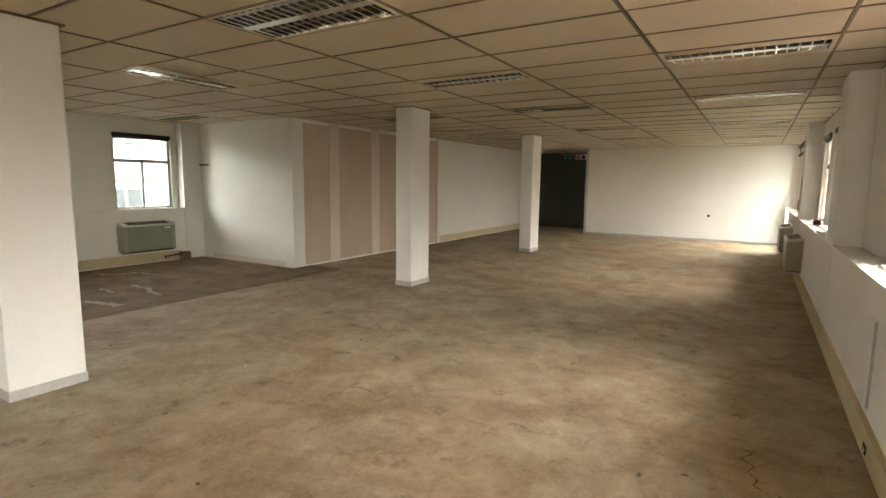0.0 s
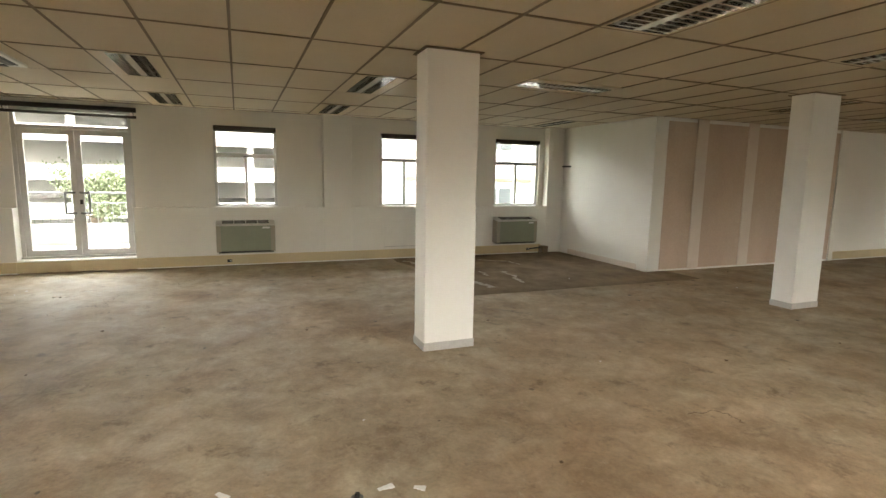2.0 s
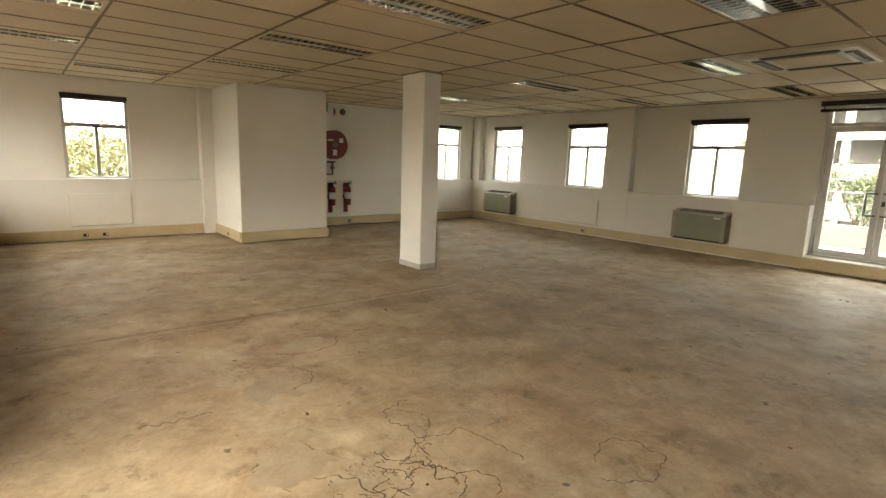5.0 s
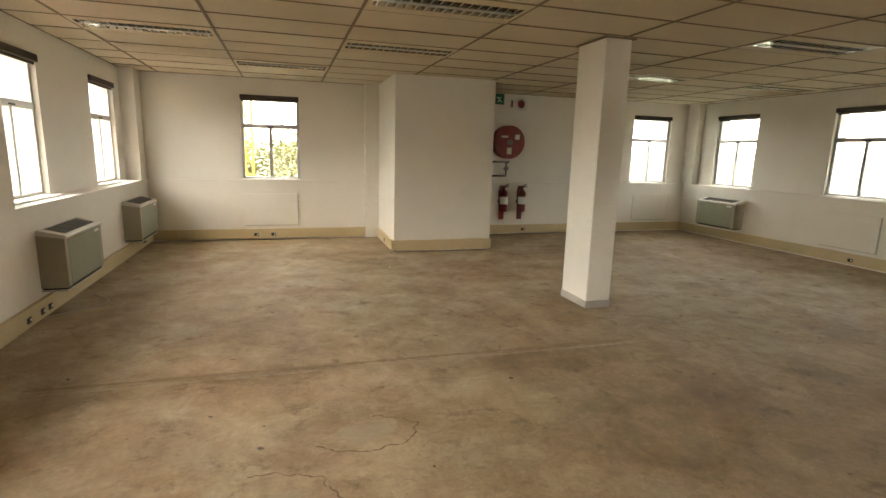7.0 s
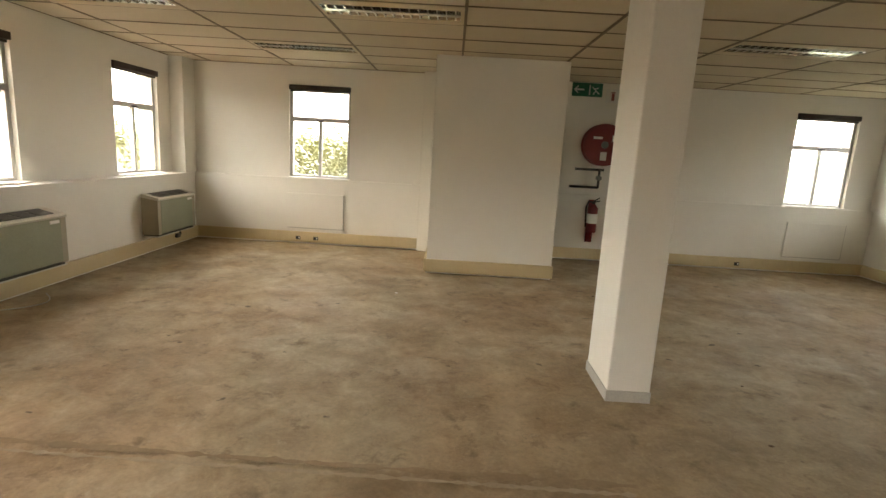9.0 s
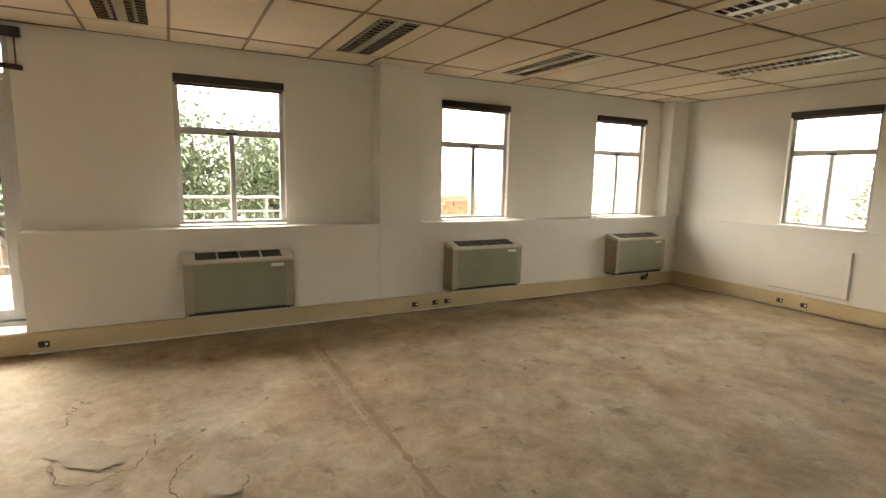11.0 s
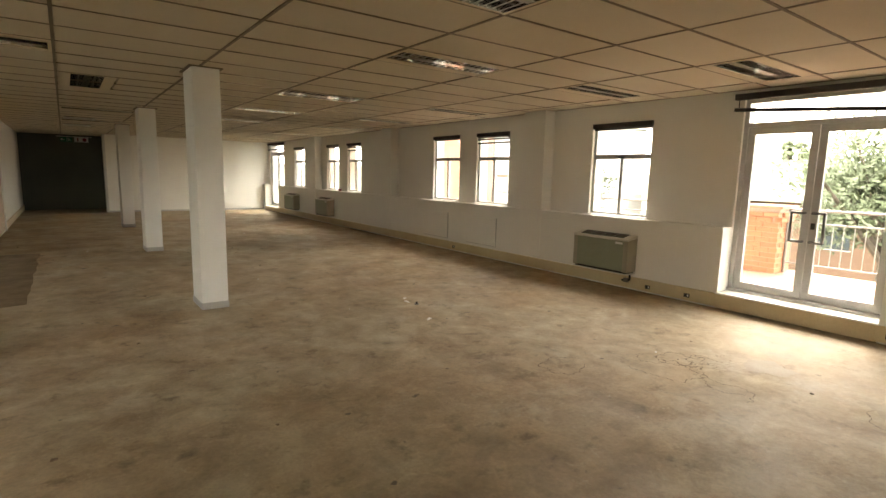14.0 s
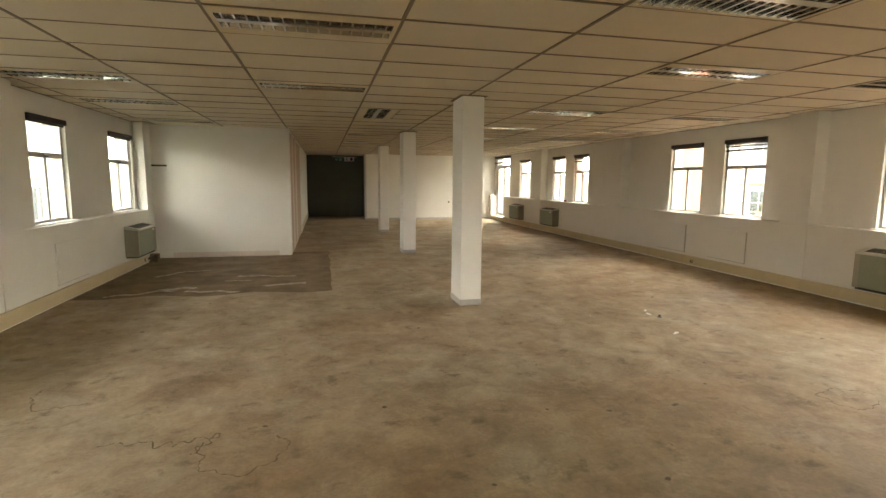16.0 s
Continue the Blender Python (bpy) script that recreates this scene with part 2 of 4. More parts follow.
# ---- mesh helpers ----
def box(bm, x0, y0, z0, x1, y1, z1, bevel=0.0):
    x0, x1, y0, y1, z0, z1 = min(x0, x1), max(x0, x1), min(y0, y1), max(y0, y1), min(z0, z1), max(z0, z1)
    v = [bm.verts.new((x, y, z)) for x in (x0, x1) for y in (y0, y1) for z in (z0, z1)]
    fs = [bm.faces.new([v[i] for i in f]) for f in ((0, 1, 3, 2), (4, 6, 7, 5), (0, 4, 5, 1), (2, 3, 7, 6), (0, 2, 6, 4), (1, 5, 7, 3))]
    if bevel:
        es = list({e for f in fs for e in f.edges})
        bmesh.ops.bevel(bm, geom=es, offset=bevel, segments=2, affect="EDGES", profile=0.6)
    return bm


def rod(bm, a, b, r0, r1=None, seg=10, cap=True):
    a, b = Vector(a), Vector(b)
    q = (b - a).to_track_quat("Z", "Y").to_matrix().to_4x4()
    m = Matrix.Translation((a + b) / 2) @ q
    bmesh.ops.create_cone(bm, cap_ends=cap, segments=seg, radius1=r0, radius2=r0 if r1 is None else r1, depth=(b - a).length, matrix=m)
    return bm


def prism(bm, profile, x0, x1):
    """A profile in (y, z) drawn out along x."""
    a = [bm.verts.new((x0, y, z)) for y, z in profile]
    b = [bm.verts.new((x1, y, z)) for y, z in profile]
    k = len(profile)
    bm.faces.new(a[::-1])
    bm.faces.new(b)
    for i in range(k):
        bm.faces.new((a[i], a[(i + 1) % k], b[(i + 1) % k], b[i]))
    return bm


def mesh_of(name, bm, material, smooth=False):
    bmesh.ops.recalc_face_normals(bm, faces=bm.faces)
    me = bpy.data.meshes.new(name)
    bm.to_mesh(me)
    bm.free()
    me.materials.append(material)
    if smooth:
        me.polygons.foreach_set("use_smooth", [True] * len(me.polygons))
    return me


def part(name, bm, material, parent=None, label="", smooth=False):
    ob = new(name, mesh_of(name, bm, material, smooth))
    if parent is not None:
        ob.parent = parent
    return tagged(ob, label) if label else ob


def B(*a, **k):
    return box(bmesh.new(), *a, **k)


def structure(ob, label, category):
    return tagged(ob, label, category, kind="structure")


def thing(name, label, category, group="", kind=""):
    return tagged(new(name), label, category, group, kind)


# ---- plan ----
EX, ED = 1.00, 0.78          # east wall: upper face, dado face
WX, WD = -9.50, -9.33        # west wall
SY, SD = -9.65, -9.55        # south wall
NY = 17.40                   # white north partition
BACK = 19.2                  # end of the dark passage
CEIL, DADO, TOP = 2.60, 0.98, 2.34
BOX_Y, BOX_X = 7.60, -6.75   # corner of the inner room
THICK = 0.28
EAST_WINDOWS = [(-9.02, -8.09), (-6.68, -5.75), (-4.03, -3.07), (0.77, 1.77), (3.60, 4.52), (5.06, 5.99), (9.42, 10.28), (10.84, 11.70), (13.52, 14.50)]
EAST_DOORS = [(-1.95, -0.39, 0.21, 2.50), (15.55, 17.15, 0.17, 2.50)]
WEST_WINDOWS = [(-8.98, -8.05), (-6.68, -5.70), (-3.98, -3.01), (0.80, 1.80), (3.66, 4.62), (6.06, 7.10)]
WEST_DOORS = [(-1.93, -0.38, 0.21, 2.48)]
SOUTH_WINDOWS = [(-1.52, -0.605), (-8.95, -8.04)]


def wall_mesh(a, b, d0, d1, z0, z1, holes):
    """A wall along u from a to b, d0 to d1 deep, with holes (u0, u1, z0, z1)."""
    bm = bmesh.new()
    us = sorted({a, b, *[h[0] for h in holes], *[h[1] for h in holes]})
    for u0, u1 in zip(us, us[1:]):
        inside = [h for h in holes if h[0] <= u0 and h[1] >= u1]
        lo = z0
        for h in sorted(inside, key=lambda q: q[2]):
            if h[2] > lo:
                box(bm, u0, d0, lo, u1, d1, h[2])
            lo = max(lo, h[3])
        if lo < z1:
            box(bm, u0, d0, lo, u1, d1, z1)
    bmesh.ops.remove_doubles(bm, verts=bm.verts, dist=1e-4)
    return bm


def turned(bm, x_plane):
    """Wall meshes are drawn along u; this lays u along world y at a given sense."""
    bmesh.ops.transform(bm, verts=bm.verts, matrix=Matrix(((0, 1, 0, 0), (1, 0, 0, 0), (0, 0, 1, 0), (0, 0, 0, 1))))
    return bm


ZT = CEIL + 0.35
e_holes = [(a, b, DADO, TOP) for a, b in EAST_WINDOWS] + EAST_DOORS
w_holes = [(a, b, DADO, TOP) for a, b in WEST_WINDOWS] + WEST_DOORS
s_holes = [(a, b, DADO, TOP) for a, b in SOUTH_WINDOWS]
structure(part("wall_east", turned(wall_mesh(SY - 0.3, BACK + 0.3, EX, EX + THICK, -0.3, ZT, e_holes), 0), M_WALL), "off-white painted plaster wall with windows and glass doors", "wall")
structure(part("wall_west", turned(wall_mesh(SY - 0.3, BACK + 0.3, WX - THICK, WX, -0.3, ZT, w_holes), 0), M_WALL), "off-white painted plaster wall with six windows", "wall")
structure(part("wall_south", wall_mesh(WX, EX, SY - THICK, SY, -0.3, ZT, s_holes), M_WALL), "off-white painted plaster wall with two windows", "wall")
structure(part("wall_north", B(-4.40, NY, -0.3, EX, NY + 0.14, ZT), M_WALL), "smooth white partition closing the open office", "wall")
# passage walls all take one even dark green-grey
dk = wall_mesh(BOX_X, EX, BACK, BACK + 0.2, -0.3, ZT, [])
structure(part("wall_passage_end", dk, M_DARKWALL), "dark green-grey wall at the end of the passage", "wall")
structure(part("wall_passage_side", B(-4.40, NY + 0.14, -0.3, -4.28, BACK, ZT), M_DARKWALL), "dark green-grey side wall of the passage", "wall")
bm = bmesh.new()
box(bm, WX, BOX_Y, -0.3, BOX_X, BOX_Y + 0.14, ZT)
box(bm, BOX_X - 0.14, BOX_Y + 0.14, -0.3, BOX_X, BACK, ZT)
structure(part("wall_inner_room", bm, M_WALL), "white plastered corner of the closed inner room", "wall")

# dado: the thicker lower part of the outer walls
for nm, segs, d0, d1 in (("dado_east", [(SY, -1.95), (-0.39, 15.55), (17.15, NY)], ED, EX), ("dado_west", [(SY, -1.93), (-0.38, BOX_Y)], WX, WD)):
    for a, b in segs:
        bm = bmesh.new()
        box(bm, d0, a, -0.05, d1, b, DADO)
        lip = (d0 - 0.012, d0 + 0.05) if nm == "dado_east" else (d1 - 0.05, d1 + 0.012)
        box(bm, lip[0], a + 0.002, DADO - 0.022, lip[1], b - 0.002, DADO + 0.004)
        structure(part(nm, bm, M_DADO), "off-white lower wall ledge below the windows", "wall ledge")
for a, b in ((-2.60, ED), (WD, -4.40)):
    bm = B(a, SY, -0.05, b, SD, DADO)
    box(bm, a, SD - 0.05, DADO - 0.022, b, SD + 0.012, DADO + 0.004)
    structure(part("dado_south", bm, M_DADO), "off-white lower wall ledge below the windows", "wall ledge")
for a, b in ((-5.42, -4.93), (2.55, 3.03), (7.46, 7.94), (12.1, 12.58)):
    structure(part("pilaster_east", B(ED - 0.006, a, 0, EX, b, CEIL, bevel=0.006), M_WALL), "shallow white wall pilaster", "pilaster")
for a, b in ((-5.5, -5.0), (2.58, 3.08), (7.22, BOX_Y)):
    structure(part("pilaster_west", B(WX, a, 0, WD + 0.006, b, CEIL, bevel=0.006), M_WALL), "shallow white wall pilaster", "pilaster")
structure(part("pilaster_corner", B(ED + 0.02, SY, 0, EX, -9.32, CEIL, bevel=0.006), M_WALL), "white corner pilaster", "pilaster")
structure(part("pilaster_corner", B(WX, SY, 0, WD - 0.02, -9.35, CEIL, bevel=0.006), M_WALL), "white corner pilaster", "pilaster")
structure(part("pilaster_south", B(-2.82, SY, 0, -2.60, -9.46, CEIL, bevel=0.006), M_WALL), "white pilaster beside the boxed duct", "pilaster")
structure(part("boxed_duct", B(-4.375, SY, 0, -2.82, -8.10, CEIL, bevel=0.008), M_WALL), "cream-white boxed-out duct standing against the wall", "boxed duct")

# columns
for cy in (-5.39, 2.645, 7.44, 12.12):
    c = structure(part("column", B(-4.42, cy, 0, -4.145, cy + 0.48, CEIL + 0.02, bevel=0.012), M_COLUMN), "square white painted concrete column", "column")
    part("skirting", B(-4.426, cy - 0.006, 0, -4.139, cy + 0.486, 0.075, bevel=0.004), M_COLSKIRT, c, "thin grey skirting")
    part("head_trim", B(-4.45, cy - 0.025, CEIL - 0.012, -4.115, cy + 0.505, CEIL - 0.001), M_TBAR, c)

# ground floor slab
bm = bmesh.new()
nx, ny = 26, 72
g = [[bm.verts.new((WX - 0.1 + (EX - WX + 0.2) * i / nx, SY - 0.1 + (BACK - SY + 0.3) * j / ny,
                    0.004 * noise.noise((i * 0.31, j * 0.31, 3.0)) - 0.003)) for j in range(ny + 1)] for i in range(nx + 1)]
for i in range(nx):
    for j in range(ny):
        bm.faces.new((g[i][j], g[i + 1][j], g[i + 1][j + 1], g[i][j + 1]))
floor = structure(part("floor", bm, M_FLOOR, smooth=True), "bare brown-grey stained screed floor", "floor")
structure(part("floor_slab", B(WX - 0.2, SY - 0.2, -0.3, EX + 0.2, BACK + 0.2, -0.02), M_MORTAR), "concrete slab under the screed", "floor slab")

# ceiling: tiles in a grid, with holes for the fittings
LIGHTS = [(-0.12, cy) for cy in (-6.3, -4.5, -2.7, -0.9, 0.9, 3.9, 6.3, 8.7, 11.7, 14.7, 16.5)]
LIGHTS += [(-2.52, cy) for cy in (-6.3, -4.5, -2.7, 0.9, 6.3, 8.7, 11.7, 14.1)]
LIGHTS += [(-6.12, cy) for cy in (-6.9, -4.5, -2.1, 0.3, 2.7)]
LIGHTS += [(-8.52, cy) for cy in (-6.9, -4.5, -2.1, 0.3, 2.7, 4.5, 6.9)]
LIGHTS += [(-1.32, -8.1), (-4.92, 8.7), (-4.92, 11.7)]
WIDE_LIGHTS = [(-2.52, 3.9), (-3.72, -0.9)]
CROSS_LIGHT = (-5.22, 4.8)
CASSETTE = (-6.30, -1.2)
BAY = 1.22                   # ceiling bay across the room
bay_x = lambda x: 0.545 - (0.48 - x) * BAY / 1.2
LIGHTS = [(bay_x(x), y - 0.06) for x, y in LIGHTS]
WIDE_LIGHTS = [(bay_x(x), y - 0.06) for x, y in WIDE_LIGHTS]
CROSS_LIGHT = (bay_x(-5.22), 4.74)
CASSETTE = (bay_x(-6.12), -1.26)
rnd = random.Random(5)
verts, faces, bar_v, bar_f = [], [], [], []


def raw_box(vs, fs, x0, y0, z0, x1, y1, z1, ch=0.0):
    k = len(vs)
    vs += [(x0 + ch, y0 + ch, z0), (x1 - ch, y0 + ch, z0), (x1 - ch, y1 - ch, z0), (x0 + ch, y1 - ch, z0),
           (x0, y0, z0 + ch), (x1, y0, z0 + ch), (x1, y1, z0 + ch), (x0, y1, z0 + ch),
           (x0, y0, z1), (x1, y0, z1), (x1, y1, z1), (x0, y1, z1)]
    fs += [(k + 3, k + 2, k + 1, k)]
    for s in (0, 4):
        fs += [(k + s + i, k + s + (i + 1) % 4, k + s + 4 + (i + 1) % 4, k + s + 4 + i) for i in range(4)]
    fs += [(k + 8, k + 9, k + 10, k + 11)]


GX = [EX] + [0.545 - BAY * i for i in range(9)] + [WX]
GX = sorted(x for x in GX if WX <= x <= EX)
GY = sorted([SY, BACK] + [0.6 * k - 0.06 for k in range(-16, 33) if SY < 0.6 * k - 0.06 < BACK])
for x0, x1 in zip(GX, GX[1:]):
    for y0, y1 in zip(GY, GY[1:]):
        mx, my = (x0 + x1) / 2, (y0 + y1) / 2
        if any(abs(mx - lx) < 0.3 and abs(my - ly) < 0.2 for lx, ly in LIGHTS + WIDE_LIGHTS):
            continue
        if abs(mx - CASSETTE[0]) < 0.5 and abs(my - CASSETTE[1]) < 0.5:
            continue
        xa = CROSS_LIGHT[0] + 0.3 if abs(mx - bay_x(-4.92)) < 0.3 and 4.2 < my < 5.4 else x0
        if mx < BOX_X - 0.2 and my > BOX_Y + 0.4:
            continue
        j = rnd.uniform(0.001, 0.005)
        raw_box(verts, faces, xa + 0.013, y0 + 0.010, CEIL + j, x1 - 0.013, y1 - 0.010, CEIL + 0.02, 0.003)
for x in GX:
    raw_box(bar_v, bar_f, x - 0.0115, SY, CEIL - 0.002, x + 0.0115, BACK, CEIL + 0.03)
for y in GY:
    raw_box(bar_v, bar_f, WX, y - 0.0105, CEIL - 0.0015, EX, y + 0.0105, CEIL + 0.0305)
me = bpy.data.meshes.new("ceiling")
off = len(verts)
me.from_pydata(verts + bar_v, [], faces + [tuple(i + off for i in f) for f in bar_f])
me.materials.append(M_TILE)
me.materials.append(M_TBAR)
me.polygons.foreach_set("material_index", [0] * len(faces) + [1] * len(bar_f))
structure(new("ceiling", me), "cream suspended ceiling of large tiles in a dark grid", "ceiling")
# overhang past the walls is unseen, added to block high sky light
structure(part("roof_slab", B(WX - THICK - 1.4, SY - 1.1, CEIL + 0.36, EX + THICK + 0.85, BACK + 0.3, CEIL + 0.6), M_MORTAR), "unseen concrete slab above the ceiling, with added eaves shading the windows", "slab")

# skirting trunking
def trunking(name, x0, y0, x1, y1):
    bm = B(x0, y0, 0.022, x1, y1, 0.18, bevel=0.004)
    return structure(part(name, bm, M_SKIRT), "cream skirting trunking along the wall", "skirting")


for a, b in ((SD, -1.95), (-0.39, 15.55)):
    trunking("skirting_east", ED - 0.035, a, ED, b)
for a, b in ((SD, -1.93), (-0.38, 7.1)):
    trunking("skirting_west", WD, a, WD + 0.035, b)
trunking("skirting_south", -2.60, SD, ED - 0.035, SD + 0.035)
trunking("skirting_south", WD + 0.035, SD, -4.375, SD + 0.035)
trunking("skirting_duct", -4.39, -8.10, -2.805, -8.065)
trunking("skirting_duct", -2.82, -9.46, -2.785, -8.10)
trunking("skirting_passage", BOX_X, 12.4, BOX_X + 0.03, BACK)
structure(part("skirting_north", B(-4.40, NY - 0.018, 0, EX, NY, 0.05), M_COLSKIRT), "thin grey skirting strip", "skirting")
structure(part("trim_partition_edge", B(-4.47, NY - 0.02, 0, -4.40, NY + 0.16, CEIL), M_FRAME), "grey aluminium edge trim of the partition", "trim")
structure(part("trim_partition_line", B(-4.38, NY - 0.008, 0.93, EX, NY, 0.942), M_DADO), "thin horizontal joint trim on the partition", "trim")
# raw plaster on the inner room's long side, between white filler strips
pl = structure(part("plaster_panel", B(BOX_X, BOX_Y + 0.26, 0.03, BOX_X + 0.006, 12.3, CEIL - 0.06), M_PLASTER), "bare pinkish unpainted plaster panel", "wall panel")
for y0, y1 in ((8.50, 8.75), (9.73, 9.98)):
    structure(part("trim_filler_strip", B(BOX_X, y0, 0.02, BOX_X + 0.016, y1, CEIL), M_FILLER), "off-white vertical filler strip on bare plaster", "wall strip")
structure(part("trim_filler_strip", B(BOX_X, 12.28, 0.0, BOX_X + 0.03, 12.42, CEIL), M_WALL), "white vertical filler strip on bare plaster", "wall strip")
structure(part("trim_base_scar", B(WD + 0.3, BOX_Y - 0.006, 0.0, BOX_X - 0.25, BOX_Y, 0.10), M_FILLER), "torn strip where the skirting was removed", "wall strip")

# floor marks: rings (centre, radii, from and to angle), lines and streaks
M_PATCHLINE = mat("seam_filler", (0.30, 0.22, 0.135), (0.21, 0.15, 0.09), 0.85, scale=6, fine=50, bump=0.3)
M_SEAMPALE = mat("seam_pale_filler", (0.38, 0.31, 0.22), (0.31, 0.24, 0.16), 0.8, scale=7, fine=50, bump=0.3)
CRACK_RINGS = [(-2.31, -0.66, 0.22, 0.17, 0, 320), (-1.48, -1.66, 0.24, 0.27, 40, 215), (-1.66, -1.16, 0.22, 0.30, 150, 350), (-1.38, -1.10, 0.16, 0.14, 0, 300), (-1.55, -0.98, 0.10, 0.12, 60, 330),
               (-1.22, -1.25, 0.12, 0.10, 0, 250), (-0.92, -1.62, 0.15, 0.20, 200, 420), (-1.68, -3.12, 0.26, 0.17, 20, 260), (-1.18, -2.66, 0.30, 0.22, 60, 290), (-2.26, 3.95, 0.16, 0.20, 60, 200),
               (-6.58, -0.50, 0.26, 0.26, 150, 395), (-7.86, 0.58, 0.30, 0.24, 150, 300), (-1.75, -1.65, 0.2, 0.22, 260, 400)]
CRACK_LINES = [(-0.40, -2.44, -0.77, -2.37), (-7.41, -0.27, -6.99, -0.36), (-6.99, -0.36, -6.73, -0.28), (-6.73, -0.28, -6.86, -0.5), (0.12, 4.71, 0.25, 4.21), (-1.30, -1.40, -1.12, -1.15), (-1.42, -1.36, -1.48, -1.05), (-1.0, -1.5, -1.25, -1.1)]
STREAKS = [(-8.95, 3.95, -8.15, 4.25, 0.05), (-8.35, 4.3, -7.9, 4.4, 0.07), (-8.0, 4.10, -7.25, 4.0, 0.06), (-7.45, 5.25, -6.55, 5.05, 0.05), (-6.95, 4.32, -6.38, 4.5, 0.09), (-8.7, 5.35, -8.4, 5.8, 0.05), (-8.4, 5.82, -8.0, 5.86, 0.03), (-7.6, 4.85, -7.2, 4.8, 0.03)]

# ---- windows and doors, built facing a wall: x along it, y outwards, z up ----
count = {"window": 0, "door": 0}


def window(m, w, drop=0):
    count["window"] += 1
    root = thing(f"window_{count['window']}", "aluminium window with a top light over two panes", "window", kind="structure")
    root.matrix_world = m
    h0, h1, tr = DADO + 0.004, TOP, 1.86
    f = 0.045
    bm = bmesh.new()
    box(bm, 0, 0.05, h0, f, 0.11, h1)
    box(bm, w - f, 0.05, h0, w, 0.11, h1)
    box(bm, f, 0.05, h1 - f, w - f, 0.11, h1)
    box(bm, f, 0.05, h0, w - f, 0.11, h0 + f)
    part("window_frame", bm, M_FRAME, root)
    part("transom", B(f, 0.045, tr - 0.04, w - f, 0.105, tr + 0.025, bevel=0.004), M_FRAME, root)
    part("mullion", B(w / 2 - 0.024, 0.05, h0 + f, w / 2 + 0.024, 0.105, tr - 0.04, bevel=0.004), M_FRAME, root)
    part("latch", B(w / 2 - 0.05, 0.03, tr - 0.03, w / 2 + 0.05, 0.045, tr - 0.012, bevel=0.003), M_BLACK, root)
    for x0, x1, z0, z1 in ((f, w - f, tr + 0.025, h1 - f), (f, w / 2 - 0.024, h0 + f, tr - 0.04), (w / 2 + 0.024, w - f, h0 + f, tr - 0.04)):
        p = part("pane", B(x0, 0.076, z0, x1, 0.082, z1), M_GLASS, root)
        p.visible_shadow = False
    part("window_sill", B(0.003, -0.10, h0, w - 0.003, 0.05, h0 + 0.016, bevel=0.004), M_SILL, root)
    b = thing("roller_blind", "dark brown roller blind rolled up above a window", "blind", "window blinds")
    b.matrix_world = m
    part("blind_box", B(0.006, -0.03, TOP - 0.075, w - 0.006, 0.04, TOP - 0.004, bevel=0.008), M_BLIND, b)
    for k in range(drop):
        part("slat", B(0.02, 0.0, TOP - 0.14 - k * 0.07, w - 0.02, 0.03, TOP - 0.11 - k * 0.07, bevel=0.003), M_BLIND, b)
    for x in (0.15, w - 0.15) if drop else ():
        part("cord", rod(bmesh.new(), (x, 0.015, TOP - 0.08), (x, 0.015, TOP - 0.06 - drop * 0.07), 0.003, seg=6), M_BLIND, b)
    part("bottom_bar", B(0.02, 0.0, TOP - 0.1, w - 0.02, 0.025, TOP - 0.077, bevel=0.004), M_BLIND, b)
    return root


